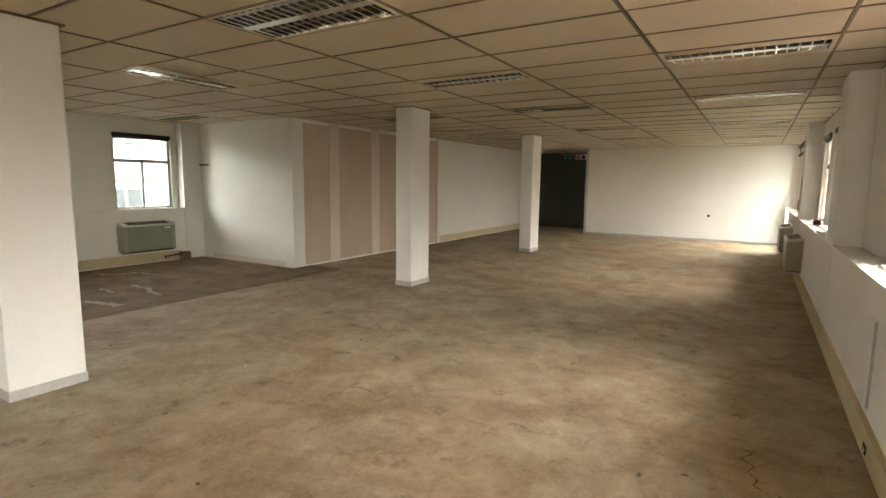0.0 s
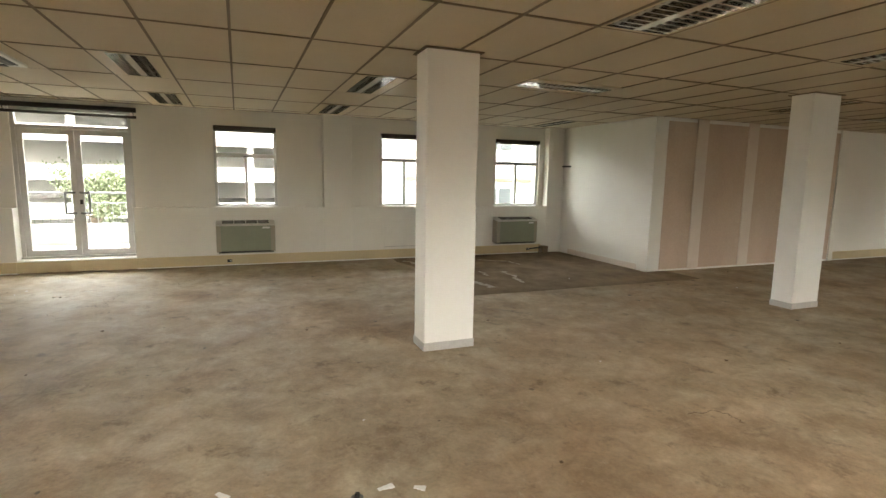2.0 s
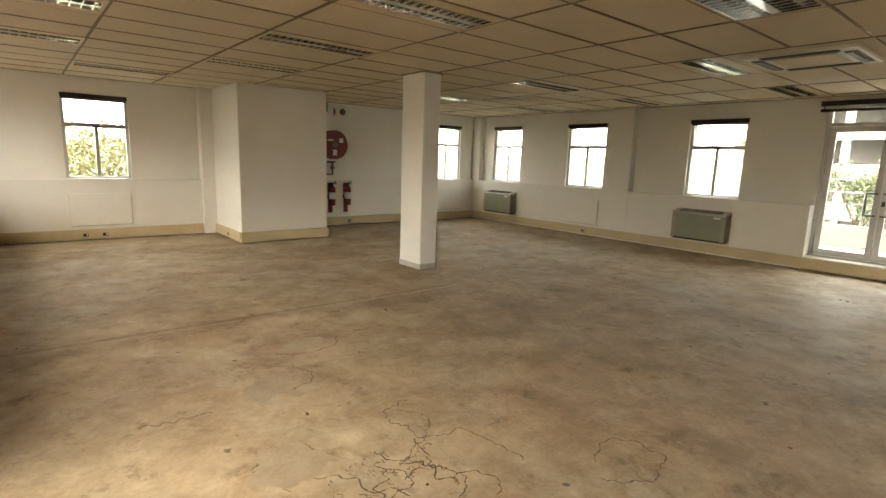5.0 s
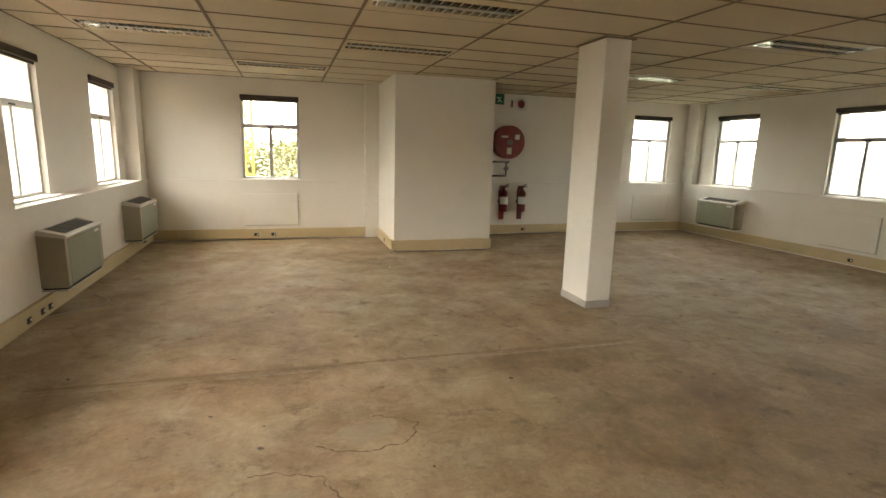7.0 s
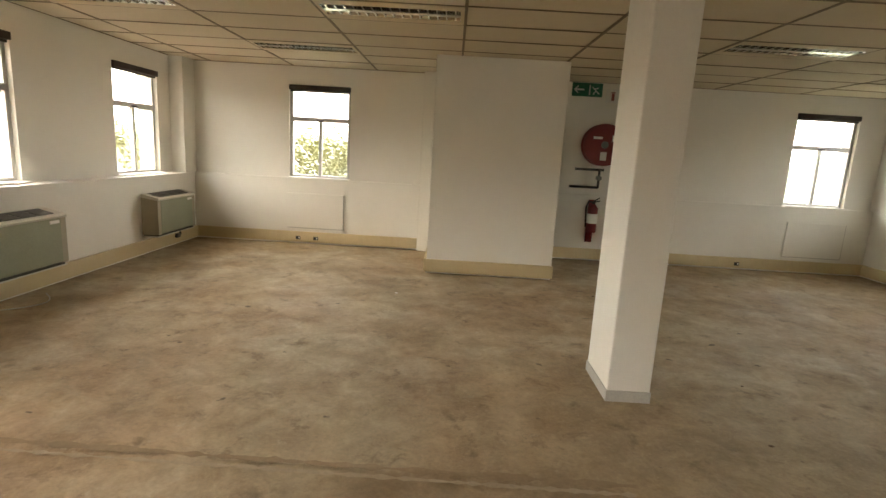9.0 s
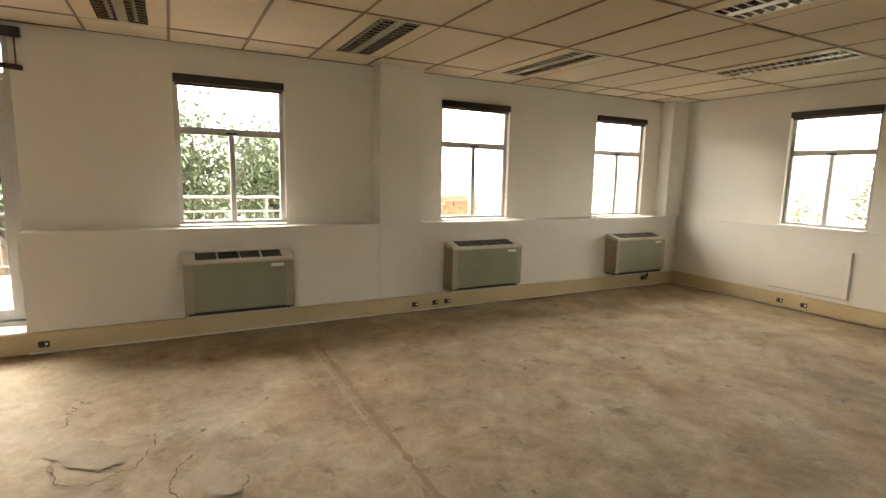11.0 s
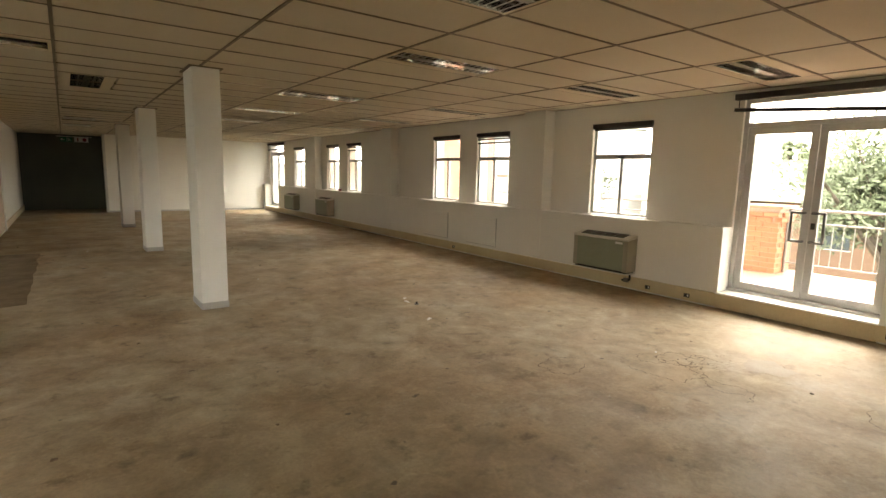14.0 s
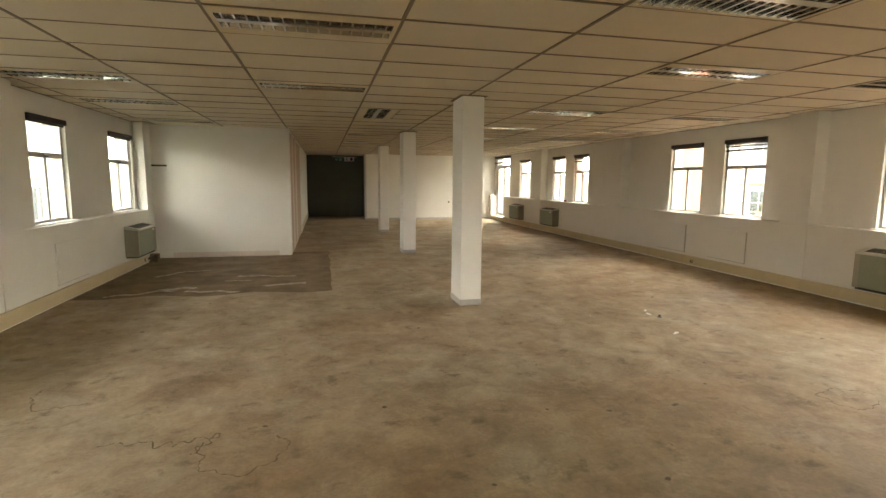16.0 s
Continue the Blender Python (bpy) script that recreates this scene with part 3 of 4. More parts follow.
def glass_door(m, w, z0, z1, sag, gap):
    count["door"] += 1
    root = thing(f"door_{count['door']}", "closed double glass door in a grey aluminium frame", "door", kind="structure")
    root.matrix_world = m
    f, head = 0.05, 2.17
    bm = bmesh.new()
    box(bm, 0, 0.04, z0, f, 0.12, z1)
    box(bm, w - f, 0.04, z0, w, 0.12, z1)
    box(bm, f, 0.04, z1 - f, w - f, 0.12, z1)
    box(bm, f, 0.04, head, w - f, 0.12, head + 0.05)
    part("door_frame", bm, M_FRAME, root)
    p = part("transom_pane", B(f, 0.076, head + 0.05, w - f, 0.082, z1 - f), M_GLASS, root)
    p.visible_shadow = False
    for s in (0, 1):
        x0, x1 = (f + 0.004, w / 2 - 0.003) if s == 0 else (w / 2 + 0.003, w - f - 0.004)
        bm = bmesh.new()
        st = 0.075
        box(bm, x0, 0.055, z0 + 0.02, x0 + st, 0.105, head - 0.004)
        box(bm, x1 - st, 0.055, z0 + 0.02, x1, 0.105, head - 0.004)
        box(bm, x0 + st, 0.055, head - 0.084, x1 - st, 0.105, head - 0.004)
        box(bm, x0 + st, 0.055, z0 + 0.02, x1 - st, 0.105, z0 + 0.11)
        leaf = part("door_leaf", bm, M_FRAME, root)
        p = part("pane", B(x0 + st, 0.077, z0 + 0.11, x1 - st, 0.083, head - 0.084), M_GLASS, leaf)
        p.visible_shadow = False
        bm = bmesh.new()
        hx = x1 - 0.04 if s == 0 else x0 + 0.04
        hx2 = hx - 0.115 if s == 0 else hx + 0.115
        za, zb = 0.89, 1.21
        pts = [(hx, 0.055, za), (hx, 0.0, za), (hx2, -0.005, za), (hx2, -0.005, zb), (hx, 0.0, zb), (hx, 0.055, zb)]
        for a, b in zip(pts, pts[1:]):
            rod(bm, a, b, 0.016, seg=10)
        for a in pts[1:-1]:
            bmesh.ops.create_uvsphere(bm, u_segments=10, v_segments=6, radius=0.0162, matrix=Matrix.Translation(a))
        part("door_handle", bm, M_CHROME, leaf, "brushed steel D-shaped pull handle", smooth=True)
    part("lock", B(w / 2 + 0.02, 0.04, 1.03, w / 2 + 0.06, 0.056, 1.10, bevel=0.004), M_BLACK, root)
    part("threshold", B(0, 0.0, z0 - 0.012, w, 0.14, z0 + 0.02, bevel=0.004), M_FRAME, root)
    b = thing("door_blind", "dark slatted blind gathered above the glass door", "blind", "window blinds")
    b.matrix_world = m
    part("blind_box", B(-0.09, -0.07, z1 - 0.015, w + 0.09, -0.004, z1 + 0.055, bevel=0.006), M_BLIND, b)
    bm = B(-0.09, -0.06, z1 - gap - 0.04, w + 0.09, -0.012, z1 - gap, bevel=0.006)
    for v in bm.verts:
        v.co.z -= sag * (v.co.x / w)
    part("bottom_bar", bm, M_BLIND, b)
    for k in range(2):
        x = -0.05 if k == 0 else w + 0.05
        part("cord", rod(bmesh.new(), (x, -0.03, z1 - 0.015), (x, -0.03, z1 - gap - 0.01 - (sag if k else 0)), 0.006), M_BLIND, b)
    return root


def door_step(m, w, z0, depth):
    s = thing("door_step", "cream raised step below the glass door", "step", kind="structure")
    s.matrix_world = m
    part("riser", B(-0.001, -depth - 0.03, 0.01, w + 0.001, 0.0, z0 - 0.03), M_SKIRT, s)
    part("tread", B(-0.001, -depth - 0.045, z0 - 0.03, w + 0.001, 0.0, z0 - 0.012, bevel=0.004), M_SILL, s)
    return s


def east(y, x=EX, z=0.0):
    return pose(x, y, z, 0, 0, -90)


def west(y, x=WX, z=0.0):
    return pose(x, y, z, 0, 0, 90)


def south(x, y=SY, z=0.0):
    return pose(x, y, z, 0, 0, 180)


for a, b in EAST_WINDOWS:
    window(east(b), b - a, 2 if a in (3.60, 9.42) else 0)
for a, b in WEST_WINDOWS:
    window(west(a), b - a)
for a, b in SOUTH_WINDOWS:
    window(south(b), b - a)
for i, (a, b, z0, z1) in enumerate(EAST_DOORS):
    glass_door(east(b), b - a, z0, z1, 0.0 if i else 0.11, 0.17 if i else 0.11)
    door_step(east(b), b - a, z0, EX - ED)
for a, b, z0, z1 in WEST_DOORS:
    glass_door(west(a), b - a, z0, z1, 0.01, 0.06)
    door_step(west(a), b - a, z0, WD - WX)


# ---- room units ----
def fan_coil():
    """Floor-standing room unit hung on the wall; y = 0 is the wall, -y the room."""
    u = thing("fan_coil_unit", "grey-green fan coil unit hung on the wall ledge", "air conditioner", "fan coil units")
    w, d, z0, z1 = 0.92, 0.215, 0.235, 0.765
    prof = [(0, z0 + 0.03), (-d + 0.012, z0 + 0.03), (-d, z0 + 0.042), (-d, z1 - 0.075), (0, z1 - 0.05)]
    bm = bmesh.new()
    prism(bm, prof, 0.07, w - 0.07)
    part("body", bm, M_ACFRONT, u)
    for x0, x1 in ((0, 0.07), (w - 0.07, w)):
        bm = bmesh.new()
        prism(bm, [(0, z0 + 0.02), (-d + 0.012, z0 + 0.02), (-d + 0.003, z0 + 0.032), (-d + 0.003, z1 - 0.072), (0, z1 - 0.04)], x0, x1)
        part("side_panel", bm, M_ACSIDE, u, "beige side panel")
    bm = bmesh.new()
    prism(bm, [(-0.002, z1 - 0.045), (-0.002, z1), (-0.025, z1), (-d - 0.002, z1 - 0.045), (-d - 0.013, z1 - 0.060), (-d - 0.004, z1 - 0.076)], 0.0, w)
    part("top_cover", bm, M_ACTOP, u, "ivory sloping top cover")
    k_ = 0.045 / (d - 0.023)
    for k in range(4):
        x0 = 0.095 + k * 0.185
        bm = bmesh.new()
        ya, yb = -0.032, -0.186
        za, zb = z1 - k_ * 0.007, z1 - k_ * 0.161
        prism(bm, [(ya, za - 0.004), (ya, za + 0.0025), (yb, zb + 0.0025), (yb, zb - 0.004)], x0, x0 + 0.172)
        g_ = part("outlet_grille", bm, M_BLACK, u, "black air outlet slot")
        bm = bmesh.new()
        for q in range(9):
            y = ya - 0.012 - q * 0.016
            zz = z1 - k_ * (-y - 0.025) + 0.003
            box(bm, x0 + 0.004, y, zz - 0.002, x0 + 0.168, y + 0.003, zz + 0.005)
        part("grille_insert", bm, M_DARKFRAME, g_)
    part("control_label", B(w - 0.20, -d - 0.0025, z1 - 0.125, w - 0.085, -d + 0.001, z1 - 0.095), M_PAPER, u, "small white control label")
    part("bottom_slot", B(0.03, -d + 0.02, z0, w - 0.03, 0, z0 + 0.03), M_BLACK, u, "dark air intake gap")
    part("bottom_tray", B(0.0, -d + 0.015, z0 - 0.012, w, 0, z0, bevel=0.003), M_ACTOP, u)
    return u


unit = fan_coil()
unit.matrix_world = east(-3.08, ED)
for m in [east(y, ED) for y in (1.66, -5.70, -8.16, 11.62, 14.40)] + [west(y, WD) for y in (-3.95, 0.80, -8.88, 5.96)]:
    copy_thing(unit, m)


def access_panel():
    p = thing("wall_panel", "flat white painted cover panel on the wall ledge", "wall panel", "cover panels")
    part("plate", B(0, -0.022, 0.24, 0.86, 0, 0.76, bevel=0.003), M_DADO, p)
    # grey strips under and beside the plate draw its shadow edge
    part("bottom_shadow_strip", B(0.012, -0.008, 0.228, 0.872, 0, 0.24), M_COLSKIRT, p)
    part("side_shadow_strip", B(0.86, -0.014, 0.24, 0.872, 0, 0.76), M_COLSKIRT, p)
    return p


panel = access_panel()
panel.matrix_world = east(5.98, ED)
for m in [east(4.5, ED)] + [west(-6.52, WD), west(3.68, WD)] + [south(-0.60, SD), south(-8.10, SD)]:
    copy_thing(panel, m)


def socket():
    s = thing("power_socket", "dark double power socket in the skirting trunking", "socket", "sockets")
    part("plate", B(0, -0.006, 0.06, 0.075, 0, 0.11, bevel=0.003), M_BLACK, s)
    part("switch", B(0.046, -0.010, 0.075, 0.064, -0.005, 0.097), M_PAPER, s)
    return s


soc = socket()
soc.matrix_world = east(-2.02, ED - 0.035)
for m in [east(y, ED - 0.035) for y in (-5.30, -5.55, -5.70, 0.55, 4.9, 0.0)] + [west(y, WD + 0.035) for y in (0.95, 6.75, -6.0)] + [south(x, SD + 0.035) for x in (-0.75, -1.02, -5.6, -7.4)] + [west(-8.75, -2.785)]:
    copy_thing(soc, m)


# ---- ceiling fittings ----
def louvre_light(hw=0.165):
    f = thing("ceiling_light", "unlit recessed fluorescent fitting with bright metal louvre", "ceiling light", "ceiling lights")
    z = CEIL - 0.004
    bm = bmesh.new()
    for x0, y0, x1, y1 in ((-0.598, -0.288, 0.598, -hw), (-0.598, hw, 0.598, 0.288), (-0.598, -hw, -0.57, hw), (0.57, -hw, 0.598, hw)):
        box(bm, x0, y0, z, x1, y1, z + 0.02)
    part("frame", bm, M_PAN, f, "cream metal surround")
    bm = bmesh.new()
    box(bm, -0.57, -hw - 0.003, z + 0.09, 0.57, hw + 0.003, z + 0.1)
    for s in (-1, 1):
        a = [bm.verts.new(c) for c in ((-0.57, s * hw, z + 0.004), (0.57, s * hw, z + 0.004), (0.57, s * (hw - 0.035), z + 0.09), (-0.57, s * (hw - 0.035), z + 0.09))]
        bm.faces.new(a)
        box(bm, -0.57 if s < 0 else 0.566, -hw, z, -0.566 if s < 0 else 0.57, hw, z + 0.09)
    part("reflector", bm, M_ALU, f, "bright metal reflector")
    bm = bmesh.new()
    prism(bm, [(-0.035, z + 0.002), (0.035, z + 0.002), (0.008, z + 0.06), (-0.008, z + 0.06)], -0.566, 0.566)
    part("centre_vane", bm, M_ALU, f)
    for s in (-1, 1):
        part("tube", rod(bmesh.new(), (-0.55, s * hw / 2, z + 0.07), (0.55, s * hw / 2, z + 0.07), 0.013), M_TUBE, f, smooth=True)
    for k in range(15):
        x = -0.525 + k * 0.075
        bm = B(x - 0.006, -hw + 0.005, z + 0.003, x + 0.006, hw - 0.005, z + 0.04)
        for v in bm.verts:
            if v.co.z > z + 0.02:
                v.co.x = x + (v.co.x - x) * 0.2
        part("slat", bm, M_ALU, f)
    return f


first = louvre_light()
first.matrix_world = pose(*LIGHTS[0], 0)
for lx, ly in LIGHTS[1:]:
    copy_thing(first, pose(lx, ly, 0))
copy_thing(first, pose(*CROSS_LIGHT, 0, 0, 0, 90))
wide = louvre_light(0.27)
wide.matrix_world = pose(*WIDE_LIGHTS[0], 0)
copy_thing(wide, pose(*WIDE_LIGHTS[1], 0))


def cassette(m):
    c = thing("ceiling_cassette", "square cream ceiling cassette air conditioner", "air conditioner")
    c.matrix_world = m
    z = CEIL
    s = 0.47
    bm = bmesh.new()
    box(bm, -0.62, -0.6, z - 0.002, 0.62, -s, z + 0.02)
    box(bm, -0.62, s, z - 0.002, 0.62, 0.6, z + 0.02)
    box(bm, -0.62, -s, z - 0.002, -s, s, z + 0.02)
    box(bm, s, -s, z - 0.002, 0.62, s, z + 0.02)
    part("infill", bm, M_TILE, c)
    part("fascia", B(-s, -s, z - 0.03, s, s, z + 0.02, bevel=0.012), M_ACTOP, c)
    part("intake_grille", B(-0.27, -0.27, z - 0.038, 0.27, 0.27, z - 0.031, bevel=0.004), M_PAN, c)
    for k in range(4):
        bm = B(-0.32, -0.435, z - 0.037, 0.32, -0.335, z - 0.031)
        bmesh.ops.rotate(bm, verts=bm.verts, cent=(0, 0, 0), matrix=Matrix.Rotation(k * math.pi / 2, 3, "Z"))
        o = part("outlet", bm, M_BLACK, c, "dark air outlet")
        bm = B(-0.30, -0.40, z - 0.045, 0.30, -0.35, z - 0.038)
        bmesh.ops.rotate(bm, verts=bm.verts, cent=(0, 0, 0), matrix=Matrix.Rotation(k * math.pi / 2, 3, "Z"))
        part("louvre_flap", bm, M_DARKFRAME, o)
    return c


cassette(pose(CASSETTE[0], CASSETTE[1], 0))


def vent(m):
    v = thing("ceiling_vent", "small metal ceiling air diffuser", "ceiling vent", "ceiling vents")
    v.matrix_world = m
    z = CEIL
    part("backing", B(-0.29, -0.29, z - 0.006, 0.29, 0.29, z - 0.003), M_BLACK, v)
    bm = bmesh.new()
    for a in ((-0.29, -0.29, 0.29, -0.25), (-0.29, 0.25, 0.29, 0.29), (-0.29, -0.25, -0.25, 0.25), (0.25, -0.25, 0.29, 0.25)):
        box(bm, a[0], a[1], z - 0.014, a[2], a[3], z - 0.006)
    part("frame", bm, M_ACTOP, v)
    for k in range(4):
        y = -0.18 + k * 0.12
        part("slat", B(-0.25, y - 0.02, z - 0.013, 0.25, y + 0.02, z - 0.008), M_ACTOP, v)
    return v


vent(pose(-5.2, 11.04, 0))
vent(pose(-5.2, 13.44, 0))

# ---- fire point ----
def hose_reel(m):
    h = thing("fire_hose_reel", "red drum fire hose reel mounted on the wall", "hose reel")
    h.matrix_world = m
    part("drum", rod(bmesh.new(), (0, -0.22, 1.72), (0, -0.20, 1.72), 0.30, seg=40), M_RED, h)
    part("drum", rod(bmesh.new(), (0, -0.06, 1.72), (0, -0.04, 1.72), 0.30, seg=40), M_RED, h)
    bm = bmesh.new()
    for k in range(5):
        y = -0.185 + k * 0.03
        n = 32
        for i in range(n):
            a, b = 2 * math.pi * i / n, 2 * math.pi * (i + 1) / n
            rod(bm, (0.25 * math.cos(a), y, 1.72 + 0.25 * math.sin(a)), (0.25 * math.cos(b), y, 1.72 + 0.25 * math.sin(b)), 0.015, seg=6)
    part("hose", bm, M_BLACK, h, "coiled black rubber hose", smooth=True)
    part("hub", rod(bmesh.new(), (0, -0.245, 1.72), (0, 0, 1.72), 0.05, seg=20), M_CHROME, h)
    for x, z, w, t in ((-0.17, 1.80, 0.13, 0.035), (0.10, 1.77, 0.09, 0.09), (-0.05, 1.50, 0.09, 0.12)):
        part("label", B(x, -0.2225, z, x + w, -0.2195, z + t), M_PAPER, h, "white instruction label")
    bm = bmesh.new()
    for a, b in (((-0.36, -0.1, 1.36), (0.06, -0.1, 1.36)), ((0.0, -0.1, 1.36), (0.0, -0.1, 1.10)), ((-0.42, -0.1, 1.10), (0.0, -0.1, 1.10))):
        rod(bm, a, b, 0.018, seg=8)
    part("supply_pipe", bm, M_BLACK, h, smooth=True)
    part("valve", rod(bmesh.new(), (0.0, -0.14, 1.24), (0.0, -0.06, 1.24), 0.035, seg=12), M_CHROME, h)
    return h


def extinguisher(m):
    e = thing("fire_extinguisher", "red fire extinguisher on a wall bracket", "extinguisher", "fire extinguishers")
    e.matrix_world = m
    part("backboard", B(-0.05, -0.012, 0.28, 0.05, 0, 0.92), M_RED, e, "dark red backing board")
    bm = rod(bmesh.new(), (0, -0.09, 0.46), (0, -0.09, 0.80), 0.075, seg=24)
    rod(bm, (0, -0.09, 0.80), (0, -0.09, 0.86), 0.075, 0.03, seg=24)
    rod(bm, (0, -0.09, 0.44), (0, -0.09, 0.46), 0.066, 0.075, seg=24)
    part("cylinder", bm, M_RED, e, smooth=False)
    part("label", rod(bmesh.new(), (0, -0.09, 0.58), (0, -0.09, 0.72), 0.0765, seg=24, cap=False), M_PAPER, e, "white printed label")
    bm = rod(bmesh.new(), (0, -0.09, 0.86), (0, -0.09, 0.90), 0.022, seg=12)
    rod(bm, (0, -0.09, 0.905), (0.07, -0.14, 0.96), 0.009, seg=8)
    rod(bm, (0, -0.09, 0.89), (0.08, -0.14, 0.915), 0.009, seg=8)
    part("valve_handle", bm, M_BLACK, e)
    bm = bmesh.new()
    pts = [(0, -0.09, 0.885), (-0.07, -0.10, 0.90), (-0.105, -0.11, 0.82), (-0.10, -0.115, 0.66), (-0.09, -0.12, 0.52)]
    for a, b in zip(pts, pts[1:]):
        rod(bm, a, b, 0.012, seg=8)
    part("hose", bm, M_BLACK, e, smooth=True)
    part("bracket", B(-0.08, -0.02, 0.60, 0.08, -0.008, 0.64), M_BLACK, e)
    return e


hose_reel(south(-5.24, SY))
extinguisher(south(-5.18, SD))
extinguisher(south(-5.55, SD))


def sign(name, m, w, h, material, label, figure):
    s = thing(name, label, "sign")
    s.matrix_world = m
    part("plate", B(0, -0.006, 0, w, 0, h), material, s)
    figure(s, w, h)
    return s


def exit_figure(s, w, h):
    bm = bmesh.new()
    box(bm, w * 0.56, -0.009, h * 0.12, w * 0.60, -0.006, h * 0.85)
    for a, b in (((0.66, 0.72), (0.78, 0.45)), ((0.78, 0.45), (0.70, 0.18)), ((0.78, 0.45), (0.90, 0.22)), ((0.72, 0.58), (0.86, 0.66))):
        rod(bm, (w * a[0], -0.009, h * a[1]), (w * b[0], -0.009, h * b[1]), 0.008, seg=6)
    part("pictogram", bm, M_PAPER, s, "white exit symbol")
    bm = bmesh.new()
    box(bm, w * 0.10, -0.009, h * 0.44, w * 0.40, -0.006, h * 0.56)
    rod(bm, (w * 0.08, -0.008, h * 0.5), (w * 0.2, -0.008, h * 0.75), 0.008, seg=6)
    rod(bm, (w * 0.08, -0.008, h * 0.5), (w * 0.2, -0.008, h * 0.25), 0.008, seg=6)
    part("arrow", bm, M_PAPER, s, "white arrow")


def fire_figure(s, w, h):
    part("pictogram", rod(bmesh.new(), (w * 0.72, -0.010, h * 0.5), (w * 0.72, -0.005, h * 0.5), h * 0.36, seg=24), M_RED, s, "red round symbol")
    bm = B(w * 0.20, -0.010, h * 0.15, w * 0.30, -0.006, h * 0.70)
    box(bm, w * 0.17, -0.010, h * 0.72, w * 0.33, -0.006, h * 0.80)
    part("pictogram", bm, M_RED, s, "red extinguisher symbol")


sign("exit_sign", south(-4.74, SY, 2.40), 0.44, 0.19, M_GREEN, "green emergency exit sign with white arrow", exit_figure)
sign("fire_sign", south(-5.24, SY, 2.33), 0.40, 0.19, M_PAPER, "white fire equipment sign with red symbols", fire_figure)
sign("exit_sign", pose(-5.6, BACK - 0.6, 2.34), 0.34, 0.15, M_GREEN, "dim green emergency exit sign in the passage", exit_figure)
sign("fire_sign", pose(-5.2, BACK - 0.6, 2.34), 0.40, 0.17, M_PAPER, "white fire equipment sign hung in the passage", fire_figure)
bt = thing("sign_hanger", "thin metal bar carrying the passage signs", "hanger")
part("bar", B(-5.7, BACK - 0.6, 2.50, -4.7, BACK - 0.585, 2.53), M_FRAME, bt)
for x in (-5.6, -4.8):
    part("rod", rod(bmesh.new(), (x, BACK - 0.59, 2.52), (x, BACK - 0.59, CEIL + 0.01), 0.006), M_FRAME, bt)

# ---- small things left in the room ----
br = thing("wall_bracket", "short dark metal bracket fixed to the wall", "bracket")
part("arm", B(WX, BOX_Y - 0.03, 1.80, -9.05, BOX_Y - 0.002, 1.835, bevel=0.003), M_BLACK, br)
stub = thing("pipe_stub", "dark capped pipe stub on the floor by the wall", "pipe")
part("box", B(WD + 0.01, 7.05, 0.0, WD + 0.17, 7.2, 0.15, bevel=0.01), M_PATCH, stub)
part("pipe", rod(bmesh.new(), (WD + 0.09, 6.8, 0.10), (WD + 0.09, 7.08, 0.12), 0.016), M_BLACK, stub)
sp = thing("wall_outlet", "small dark outlet hole with a hanging wire", "outlet")
part("plate", B(-1.02, NY - 0.012, 0.66, -0.96, NY - 0.001, 0.73, bevel=0.003), M_BLACK, sp)
rc = thing("red_can", "small red tin standing on the window sill", "can")
part("can", rod(bmesh.new(), (0.90, 10.56, DADO + 0.004), (0.90, 10.56, DADO + 0.075), 0.045, seg=16), M_RED, rc)
for uy, side in ((0.78, 1), (-8.95, 1)):
    dp = thing("drain_pipe", "short dark drain pipe below the fan coil unit", "pipe", "drain pipes")
    bm = rod(bmesh.new(), (ED - 0.06, uy, 0.235), (ED - 0.06, uy, 0.13), 0.014)
    rod(bm, (ED - 0.06, uy, 0.14), (ED - 0.06, uy + 0.12, 0.12), 0.014)
    part("pipe", bm, M_BLACK, dp)
    part("clip", B(ED - 0.075, uy + 0.02, 0.10, ED - 0.036, uy + 0.09, 0.16, bevel=0.004), M_DARKFRAME, dp)
cb = thing("loose_cable", "thin grey cable lying on the floor", "cable")
bm = bmesh.new()
pts = [(0.60 - 0.20 * math.sin(i * 0.35), -6.35 + 0.06 * i, 0.008) for i in range(12)]
for a, b in zip(pts, pts[1:]):
    rod(bm, a, b, 0.005, seg=6)
part("cable", bm, M_COLSKIRT, cb)


# ---- floor marks: cracks, seam, damp patch ----
def ribbon(pts, width, rnd, material, name, label, z=0.004):
    bm = bmesh.new()
    prev = None
    for i, p in enumerate(pts):
        q = pts[min(i + 1, len(pts) - 1)]
        o = pts[max(i - 1, 0)]
        d = Vector((q[0] - o[0], q[1] - o[1], 0)).normalized()
        n = Vector((-d.y, d.x, 0)) * width * rnd.uniform(0.15, 1.0)
        a, b = bm.verts.new(Vector((p[0], p[1], z)) + n), bm.verts.new(Vector((p[0], p[1], z)) - n)
        if prev:
            bm.faces.new((prev[0], a, b, prev[1]))
        prev = (a, b)
    ob = part(name, bm, material)
    return structure(ob, label, "floor mark")


def ring_pts(cx, cy, rx, ry, a0, a1, rnd, n=40):
    out = []
    for i in range(n + 1):
        a = radians(a0 + (a1 - a0) * i / n)
        k = 1 + 0.30 * noise.noise((cx * 3 + math.cos(a) * 1.9, cy * 3 + math.sin(a) * 1.9, 0.5)) + 0.12 * noise.noise((cx + math.cos(a) * 6, cy + math.sin(a) * 6, 2.5)) + rnd.uniform(-0.025, 0.025)
        out.append((cx + rx * k * math.cos(a), cy + ry * k * math.sin(a)))
    return out


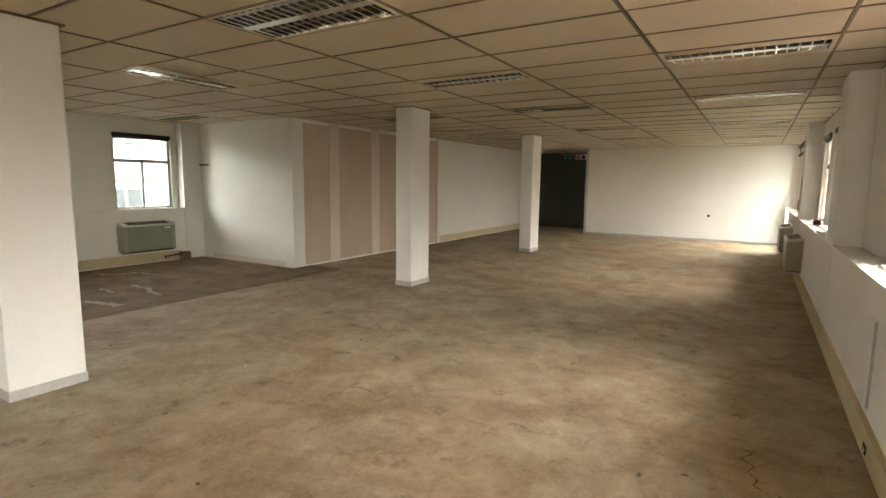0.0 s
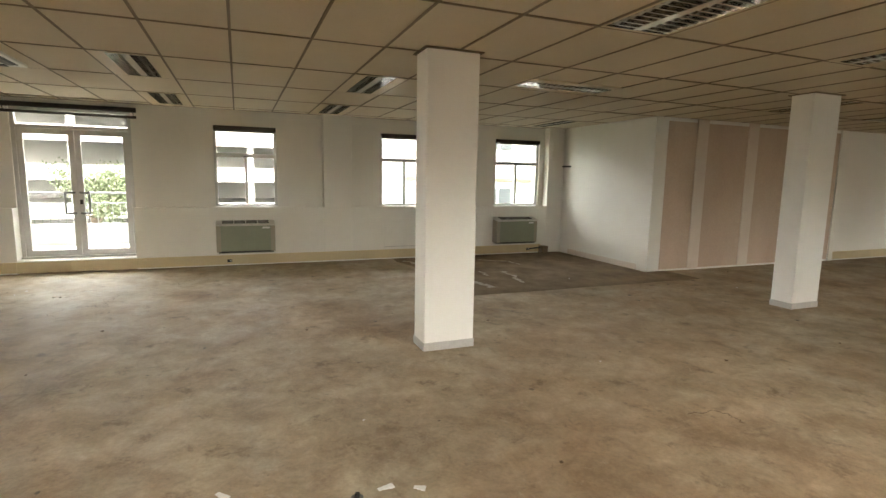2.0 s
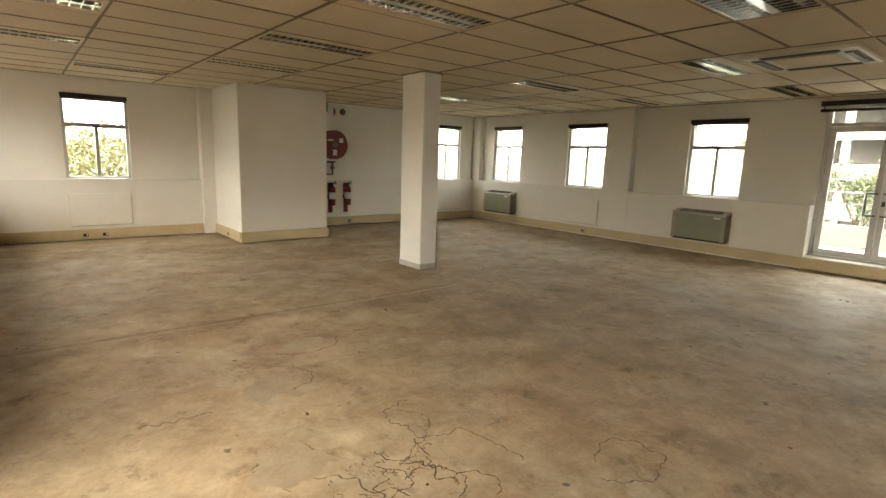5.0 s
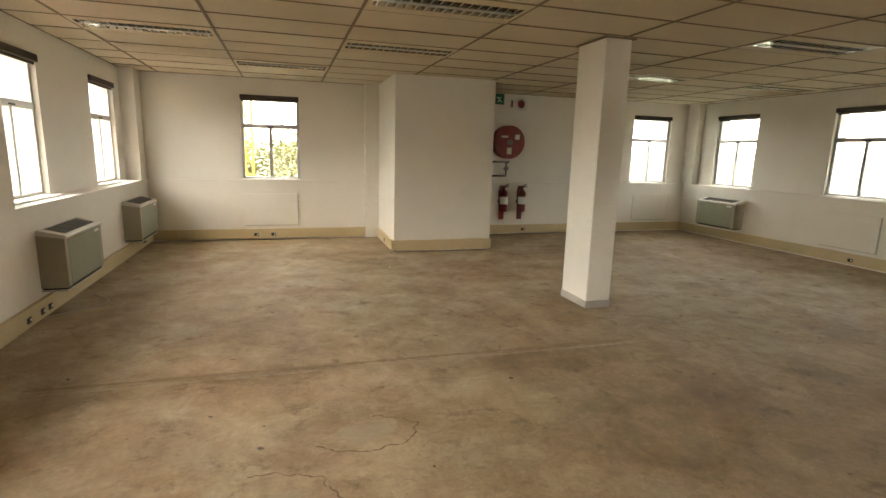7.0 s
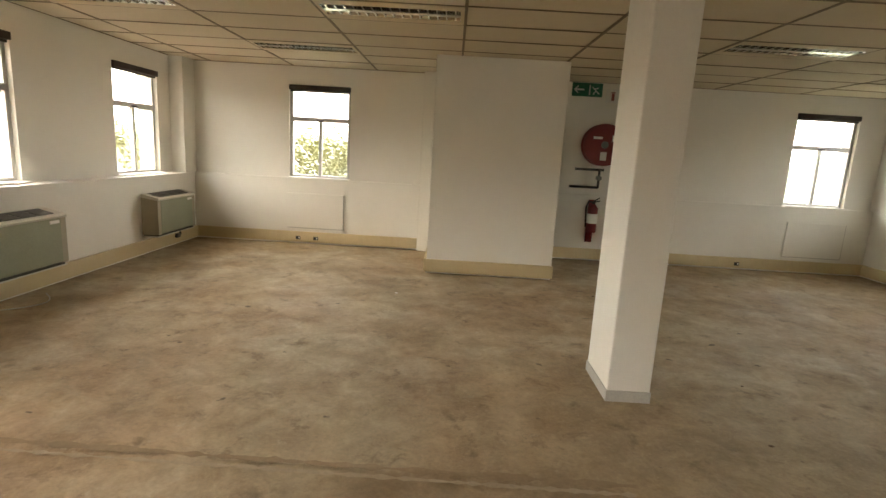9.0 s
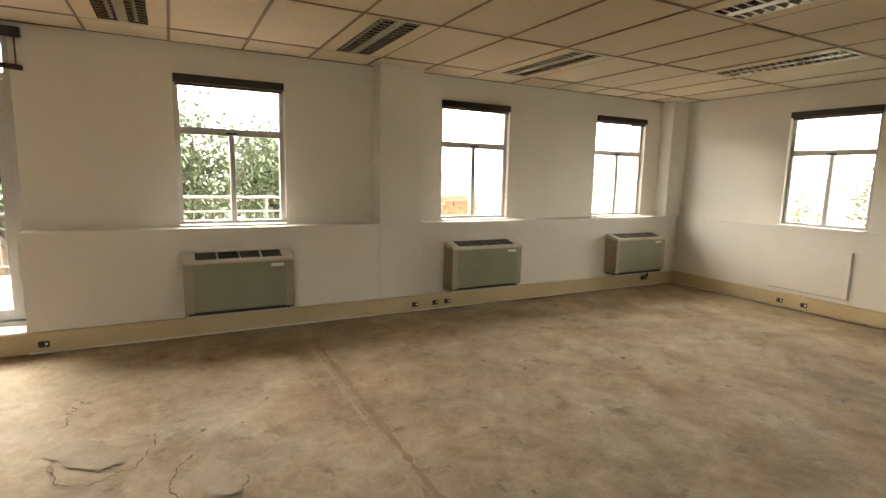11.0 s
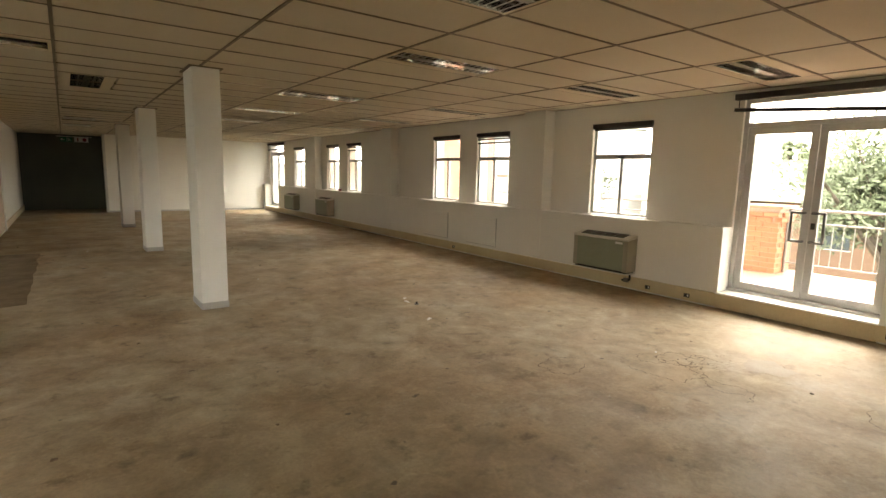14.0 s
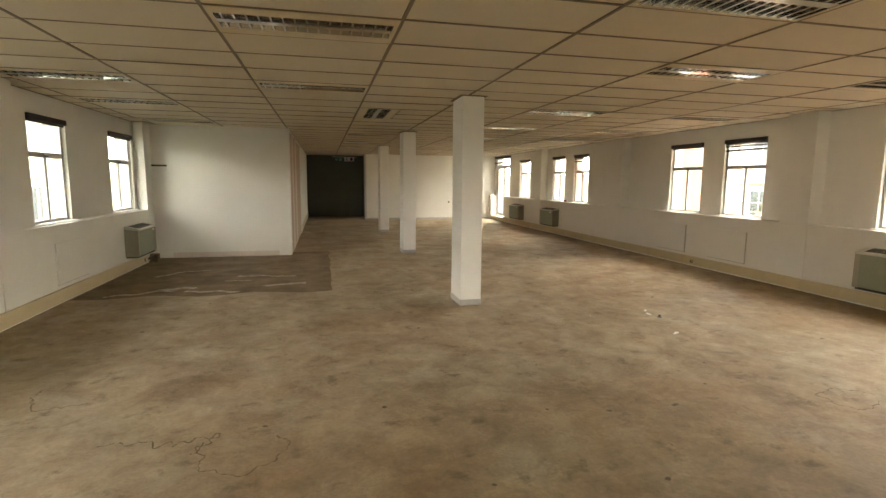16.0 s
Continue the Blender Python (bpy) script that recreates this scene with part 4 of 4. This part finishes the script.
def line_pts(x0, y0, x1, y1, wob, rnd, n=24):
    out = []
    for i in range(n + 1):
        f = i / n
        k = wob * noise.noise((x0 + f * 5, y0 + f * 3, 1.5)) + rnd.uniform(-0.01, 0.01)
        out.append((x0 + (x1 - x0) * f - (y1 - y0) * k, y0 + (y1 - y0) * f + (x1 - x0) * k))
    return out


cr = random.Random(11)
CR = "dark hairline crack in the screed"
for args in CRACK_RINGS:
    ribbon(ring_pts(*args, cr, 70), 0.0052, cr, M_CRACK, "floor_crack", CR)
for args in CRACK_LINES:
    ribbon(line_pts(*args, 0.22, cr, 40), 0.006, cr, M_CRACK, "floor_crack", CR)
ribbon([(0.30 - 4.35 * i / 90, -4.10 + 0.06 * i / 90) for i in range(91)], 0.034, random.Random(4), M_PATCHLINE, "floor_seam", "faint straight scar where a partition stood")
ribbon([(0.28 - 4.3 * i / 120, -4.025 + 0.05 * i / 120) for i in range(121)], 0.022, random.Random(9), M_SEAMPALE, "floor_seam", "pale filler line beside the partition scar", 0.0035)


def pale_scab(cx, cy, rx, ry, turn, rnd):
    """An island where the top skin of the screed has come off, uneven in outline."""
    bm = bmesh.new()
    c, sn = math.cos(radians(turn)), math.sin(radians(turn))
    mid = bm.verts.new((cx, cy, 0.0052))
    rim = []
    for i in range(56):
        a = 2 * math.pi * i / 56
        k = 1 + 0.38 * noise.noise((cx * 3 + math.cos(a) * 1.6, cy * 3 + math.sin(a) * 1.6, 4.0)) + 0.2 * noise.noise((cx + math.cos(a) * 5, cy + math.sin(a) * 5, 8.0)) + rnd.uniform(-0.04, 0.04)
        u, v = rx * k * math.cos(a), ry * k * math.sin(a)
        rim.append(bm.verts.new((cx + u * c - v * sn, cy + u * sn + v * c, 0.0042)))
    for i in range(56):
        bm.faces.new((mid, rim[i], rim[(i + 1) % 56]))
    structure(part("floor_scab", bm, M_SCAB), "pale worn island in the screed", "floor mark")


M_SCAB = mat("worn_pale_screed", (0.345, 0.28, 0.195), (0.29, 0.22, 0.145), 0.7, scale=5, fine=45, bump=0.4, mix=0.3)
for args in ((-1.16, -2.56, 0.24, 0.12, 40), (-1.70, -3.13, 0.17, 0.075, 30), (-0.92, -1.66, 0.19, 0.17, 0), (-1.60, -3.16, 0.12, 0.06, 10)):
    pale_scab(*args, cr)
for i in range(26):
    a, q = cr.uniform(0, 6.28), cr.random() ** 0.5
    x, y, t = -1.27 + 0.34 * q * math.cos(a), -1.36 + 0.17 * q * math.sin(a), cr.uniform(0, 6.28)
    w = cr.uniform(0.03, 0.09)
    ribbon(line_pts(x, y, x + w * math.cos(t), y + w * math.sin(t), 0.5, cr, 9), 0.0035, cr, M_CRACK, "floor_crack", "crazed dark crack in crumbling screed")


def patch_mesh():
    bm = bmesh.new()
    x0, x1, y0, y1 = WD + 0.04, -5.99, 3.86, 8.02
    nx, ny = 30, 34
    vs = {}
    for i in range(nx + 1):
        for j in range(ny + 1):
            x, y = x0 + (x1 - x0) * i / nx, y0 + (y1 - y0) * j / ny
            if j == 0:
                y += 0.12 * noise.noise((x * 1.5, 4.0, 2.0))
            if i == nx:
                x += 0.05 * noise.noise((6.0, y * 2.0, 2.0))
            vs[i, j] = bm.verts.new((x, y, 0.004))
    for i in range(nx):
        for j in range(ny):
            x, y = x0 + (x1 - x0) * (i + 0.5) / nx, y0 + (y1 - y0) * (j + 0.5) / ny
            if x < BOX_X + 0.03 and y > BOX_Y - 0.06:
                continue
            bm.faces.new((vs[i, j], vs[i + 1, j], vs[i + 1, j + 1], vs[i, j + 1]))
    return bm


structure(part("floor_patch", patch_mesh(), M_PATCH), "dark damp floor patch with old adhesive", "floor patch")
for x0, y0, x1, y1, w in STREAKS:
    ribbon(line_pts(x0, y0, x1, y1, 0.12, cr, 40), w, cr, M_STREAK, "floor_streak", "pale streak of old adhesive", 0.008)
dc = random.Random(21)
for i in range(46):
    x, y, r = dc.uniform(-8.0, 0.3), dc.uniform(-7.5, 12), dc.uniform(0.006, 0.018)
    bm = bmesh.new()
    bmesh.ops.create_icosphere(bm, subdivisions=1, radius=r)
    for v in bm.verts:
        v.co.z = v.co.z * 0.35
        v.co += Vector((dc.uniform(-1, 1), dc.uniform(-1, 1), 0)) * r * 0.4
    o = part("debris_crumb", bm, M_CRACK if i % 3 else M_PAPER)
    o.location = (x, y, r * 0.3)
    tagged(o, "small crumb of debris lying on the screed", "debris", "floor debris")

for x, y, r, w in ((-2.50, 1.04, 40, 0.08), (-2.30, 1.79, 100, 0.08), (-2.24, 1.95, 60, 0.06)):
    bm = bmesh.new()
    for k in range(3):
        box(bm, -w / 2 + k * w / 3, -0.012 - 0.006 * k, 0, -w / 2 + (k + 1) * w / 3, 0.012, 0.003 + 0.002 * k)
    fl = part("paint_flake", bm, M_PAPER)
    fl.matrix_world = pose(x, y, 0.001, 0, 0, r)
    tagged(fl, "pale paint flake lying on the screed", "debris", "floor debris")
bn = thing("floor_bolt", "rusty anchor stud set in the bare screed", "bolt")
part("washer", rod(bmesh.new(), (-2.26, 1.64, 0), (-2.26, 1.64, 0.008), 0.03, seg=14), M_CHROME, bn)
part("stud", rod(bmesh.new(), (-2.26, 1.64, 0.008), (-2.26, 1.64, 0.03), 0.012, seg=8), M_BLACK, bn)

# ---- outside ----
structure(part("ground", B(-900, -900, -4.2, 900, 900, -4.0), M_GROUND), "ground of grass and asphalt around the building", "ground")
structure(part("balcony_floor", B(EX + THICK, -9.6, -0.15, 4.0, 7.1, 0.11), M_TERRA), "terracotta tiled balcony floor", "balcony")
structure(part("balcony_floor", B(WX - THICK - 2.4, -3.2, -0.15, WX - THICK, 0.8, 0.11), M_COLSKIRT), "grey balcony floor slab", "balcony")


def railing(x, y0, y1, label):
    r = thing("railing", label, "railing")
    for z in (1.12, 0.92, 0.28):
        part("rail", rod(bmesh.new(), (x, y0, z), (x, y1, z), 0.022 if z > 1 else 0.014, seg=8), M_RAIL, r)
    n = max(2, round((y1 - y0) / 1.4))
    for i in range(n + 1):
        y = y0 + (y1 - y0) * i / n
        part("post", rod(bmesh.new(), (x, y, 0.10), (x, y, 1.12), 0.022, seg=8), M_RAIL, r)
    bm = bmesh.new()
    k = int((y1 - y0) / 0.13)
    for i in range(k):
        y = y0 + (y1 - y0) * (i + 0.5) / k
        box(bm, x - 0.006, y - 0.006, 0.28, x + 0.006, y + 0.006, 0.92)
    tagged(part("balusters", bm, M_RAIL, r), kind="stuff")
    return r


railing(3.62, -7.05, -0.05, "grey metal balcony railing")
railing(3.62, 0.55, 7.0, "grey metal balcony railing")
railing(WX - THICK - 2.3, -3.1, 0.7, "grey metal balcony railing on the far side")

structure(part("balcony_parapet", B(WX - THICK - 2.25, -3.1, 0.11, WX - THICK - 2.15, 0.7, 0.52), M_COLSKIRT), "low grey balcony upstand", "parapet")
brick_mesh = mesh_of("brick", B(-0.108, -0.05, -0.034, 0.108, 0.05, 0.034, bevel=0.004), M_BRICK)


def brick_pillar(cx, cy, z0, z1):
    p = thing("brick_pillar", "orange brick balcony pillar with a brick cap", "pillar", "brick pillars")
    half = 0.275
    part("core", B(cx - half + 0.012, cy - half + 0.012, z0, cx + half - 0.012, cy + half - 0.012, z1), M_MORTAR, p)
    rows = int((z1 - z0) / 0.08)
    for k in range(rows):
        z = z0 + 0.04 + k * 0.08
        out = 0.03 if k >= rows - 2 else 0.0
        for s in range(4):
            for i in range(2):
                o = new("brick", brick_mesh)
                o.parent = p
                u = -half + 0.108 + i * 0.225 + (0.1 if k % 2 else 0.0) * (1 if i == 0 else 1)
                u = min(u, half - 0.108)
                o.matrix_local = pose(cx, cy, z, 0, 0, s * 90) @ pose(u, -half + 0.048 - out, 0)
    part("cap", B(cx - half - 0.04, cy - half - 0.04, z1, cx + half + 0.04, cy + half + 0.04, z1 + 0.05, bevel=0.01), M_ORANGE, p)
    return p


brick_pillar(3.62, 0.25, 0.11, 1.12)
brick_pillar(3.62, -7.40, 0.11, 1.12)
wing = thing("wing_wall", "orange rendered wall wing beside the balcony", "wall wing")
part("wall", B(EX + THICK, 7.3, -4.0, 3.9, 8.6, 5.0), M_ORANGE, wing)
part("coping", B(EX + THICK, 7.26, 5.0, 3.94, 8.64, 5.1), M_MORTAR, wing)


def tree(name, seed, height, spread, leaf, label, n=5600, size=0.115):
    rd = random.Random(seed)
    t = thing(name, label, "tree", "trees")
    bm = bmesh.new()
    rod(bm, (0, 0, 0), (0.1, 0.05, height * 0.5), height * 0.035, height * 0.02, seg=8)
    tips = []
    for i in range(9):
        a = rd.uniform(0, 6.28)
        s = Vector((0.1, 0.05, height * rd.uniform(0.3, 0.5)))
        e = Vector((math.cos(a) * spread * rd.uniform(0.35, 0.8), math.sin(a) * spread * rd.uniform(0.35, 0.8), height * rd.uniform(0.55, 0.92)))
        rod(bm, s, e, height * 0.014, height * 0.004, seg=6)
        tips.append(e)
        tips.append(s.lerp(e, 0.65) + Vector((rd.uniform(-1, 1), rd.uniform(-1, 1), rd.uniform(-0.3, 0.8))) * spread * 0.25)
    part("trunk", bm, M_BARK, t)
    vs, fs = [], []
    for i in range(n):
        c = rd.choice(tips)
        r = spread * 0.36 * rd.random() ** 0.5
        d = Vector((rd.gauss(0, 1), rd.gauss(0, 1), rd.gauss(0, 0.7))).normalized() * r
        p = c + d
        u = Vector((rd.gauss(0, 1), rd.gauss(0, 1), rd.gauss(0, 1))).normalized() * size * rd.uniform(0.6, 1.3)
        w = u.orthogonal().normalized() * size * 0.5
        k = len(vs)
        vs += [p - u, p + w, p + u, p - w]
        fs.append((k, k + 1, k + 2, k + 3))
    me = bpy.data.meshes.new("crown")
    me.from_pydata([tuple(v) for v in vs], [], fs)
    me.materials.append(leaf)
    o = new("crown", me)
    o.parent = t
    return t


ta = tree("tree", 1, 8.0, 3.4, M_LEAF, "leafy green tree standing outside the building")
ta.matrix_world = pose(14.0, 1.0, -4.0)
for x, y, s, r in ((16, -7.5, 0.95, 40), (15, -3.8, 1.0, 100), (14, -11, 0.62, 200), (22, -14, 0.8, 10), (24, 3.5, 0.8, 77), (17, 16, 0.9, 150), (-34, -6.5, 0.78, 30), (-33, -2.6, 0.76, 120), (30, -20, 0.8, 60), (12, -16, 0.6, 90)):
    copy_thing(ta, pose(x, y, -4.0, 0, 0, r) @ Matrix.Diagonal((s, s, s, 1)))
tb = tree("tree", 2, 6.5, 3.6, M_LEAFY, "yellow-green leafy tree beyond the windows")
tb.matrix_world = pose(-3.2, -22, -4.0)
for x, y, s, r in ((1.5, -24, 0.95, 60), (6.5, -21, 0.9, 130), (-9, -23, 0.95, 20)):
    copy_thing(tb, pose(x, y, -4.0, 0, 0, r) @ Matrix.Diagonal((s, s, s, 1)))
cy_ = tree("conifer", 3, 9.0, 1.0, M_LEAF, "tall dark conifer standing behind the houses", n=1400, size=0.2)
cy_.matrix_world = pose(34, 10.85, -3.9)


def house(m, w, d, h, material, label):
    o = thing("house", label, "house")
    o.matrix_world = m
    part("wall", B(0, 0, 0, w, d, h), material, o)
    bm = bmesh.new()
    prism(bm, [(-0.5, h), (d + 0.5, h), (d / 2, h + d * 0.28)], -0.5, w + 0.5)
    part("roof", bm, M_ROOF, o, "grey-green pitched roof")
    for i in range(int(w / 2.6)):
        x = 0.9 + i * 2.6
        for side in (0, 1):
            y = -0.03 if side == 0 else d - 0.03
            wi = part("window", B(x, y, h - 2.0, x + 1.2, y + 0.06, h - 0.8), M_DKGLASS, o)
            part("frame", B(x - 0.06, y - 0.01, h - 2.06, x + 1.26, y + 0.07, h - 2.0), M_WHITEB, wi)
    return o


house(pose(22, 14, -4.0, 0, 0, -90), 11, 7, 4.6, M_BROWNB, "brown brick house with a grey-green pitched roof")
house(pose(20, -17, -4.0, 0, 0, -100), 12, 7, 3.2, M_BROWNB, "low brown brick house beyond the trees")


def parkade(m, w, d, floors, label):
    o = thing("parking_building", label, "building")
    o.matrix_world = m
    for k in range(floors):
        z = k * 3.0
        part("parapet", B(0, 0, z + 1.9, w, 0.3, z + 3.1), M_WHITEB, o, "white concrete parapet")
        part("deck", B(0, 0.3, z + 2.7, w, d, z + 2.95), M_COLSKIRT, o)
        n = int(w / 6)
        for i in range(n + 1):
            x = min(w - 0.5, i * w / n)
            part("pillar", B(x, 0.31, z, x + 0.5, 0.8, z + 2.7), M_WHITEB, o)
    part("back_wall", B(0, d, 0, w, d + 0.3, floors * 3.0), M_COLSKIRT, o)
    return o


parkade(pose(-48, -24, -4.0, 0, 0, 90), 52, 14, 4, "white multi-storey parking building with open decks")


def office_block(m, w, d, h, label):
    o = thing("office_building", label, "building")
    o.matrix_world = m
    part("wall", B(0, 0, 0, w, d, h), M_WHITEB, o)
    part("band", B(-0.05, -0.06, 5.45, w + 0.05, 0, 5.58), M_BROWNB, o, "dull red-brown band course")
    part("roof", B(-0.3, -0.3, h, w + 0.3, d + 0.3, h + 0.25), M_COLSKIRT, o)
    for z in (1.0, 4.0 - 0.2, 6.6):
        for i in range(int(w / 2.4)):
            x = 0.6 + i * 2.4
            wi = part("window", B(x, -0.05, z, x + 1.1, 0.02, z + 1.4), M_DKGLASS, o)
            part("mullion", B(x + 0.52, -0.07, z, x + 0.58, -0.05, z + 1.4), M_WHITEB, wi)
    return o


office_block(pose(-17, 6.5, -4.0, 0, 0, 90), 16, 8, 8.4, "white rendered office block with dark windows")
office_block(pose(15, 31, -4.0, 0, 0, -90), 16, 8, 8.4, "white rendered office block with dark windows")
crane = thing("crane_mast", "slim yellow lattice mast standing beyond the trees", "crane")
for dx, dy in ((0, 0), (0.24, 0), (0, 0.24), (0.24, 0.24)):
    part("chord", rod(bmesh.new(), (-0.25 + dx, -19 + dy, -4), (-0.25 + dx, -19 + dy, 11), 0.035, seg=6), M_YELLOW, crane)
for k in range(24):
    z = -4 + k * 0.6
    part("brace", rod(bmesh.new(), (-0.25, -19, z), (-0.01, -19, z + 0.6), 0.025, seg=6), M_YELLOW, crane)


def car(m):
    c = thing("parked_car", "silver parked car on the asphalt", "car", "parked cars")
    c.matrix_world = m
    bm = bmesh.new()
    prism(bm, [(-2.1, 0.35), (2.1, 0.35), (2.15, 0.75), (1.2, 0.95), (0.6, 1.42), (-1.1, 1.45), (-1.9, 0.98), (-2.15, 0.8)], -0.85, 0.85)
    part("body", bm, M_CAR, c)
    bm = bmesh.new()
    prism(bm, [(1.1, 0.97), (0.58, 1.36), (-1.05, 1.39), (-1.7, 1.0)], -0.86, 0.86)
    part("side_window", bm, M_DKGLASS, c)
    for x in (-0.8, 0.8):
        for y in (-1.3, 1.3):
            part("wheel", rod(bmesh.new(), (x - 0.09, y, 0.32), (x + 0.09, y, 0.32), 0.32, seg=16), M_TYRE, c)
    return c


c0 = car(pose(-27, 1.5, -4.0))
for x, y in ((-27, 6.5), (-27, -11), (-30, 3.8), (11, 2.5)):
    copy_thing(c0, pose(x, y, -4.0, 0, 0, 7 * x))
bm = bmesh.new()
prev = None
for i in range(121):
    a = 2 * math.pi * i / 120
    h = 4 + 9 * (0.5 + 0.5 * noise.noise((math.cos(a) * 3, math.sin(a) * 3, 7.0)))
    p = (Vector((700 * math.cos(a), 700 * math.sin(a), -4)), Vector((780 * math.cos(a), 780 * math.sin(a), h)))
    cur = [bm.verts.new(q) for q in p]
    if prev:
        bm.faces.new((prev[0], cur[0], cur[1], prev[1]))
    prev = cur
structure(part("backdrop_hills", bm, M_HILL), "low hazy green hills on the horizon", "hills")
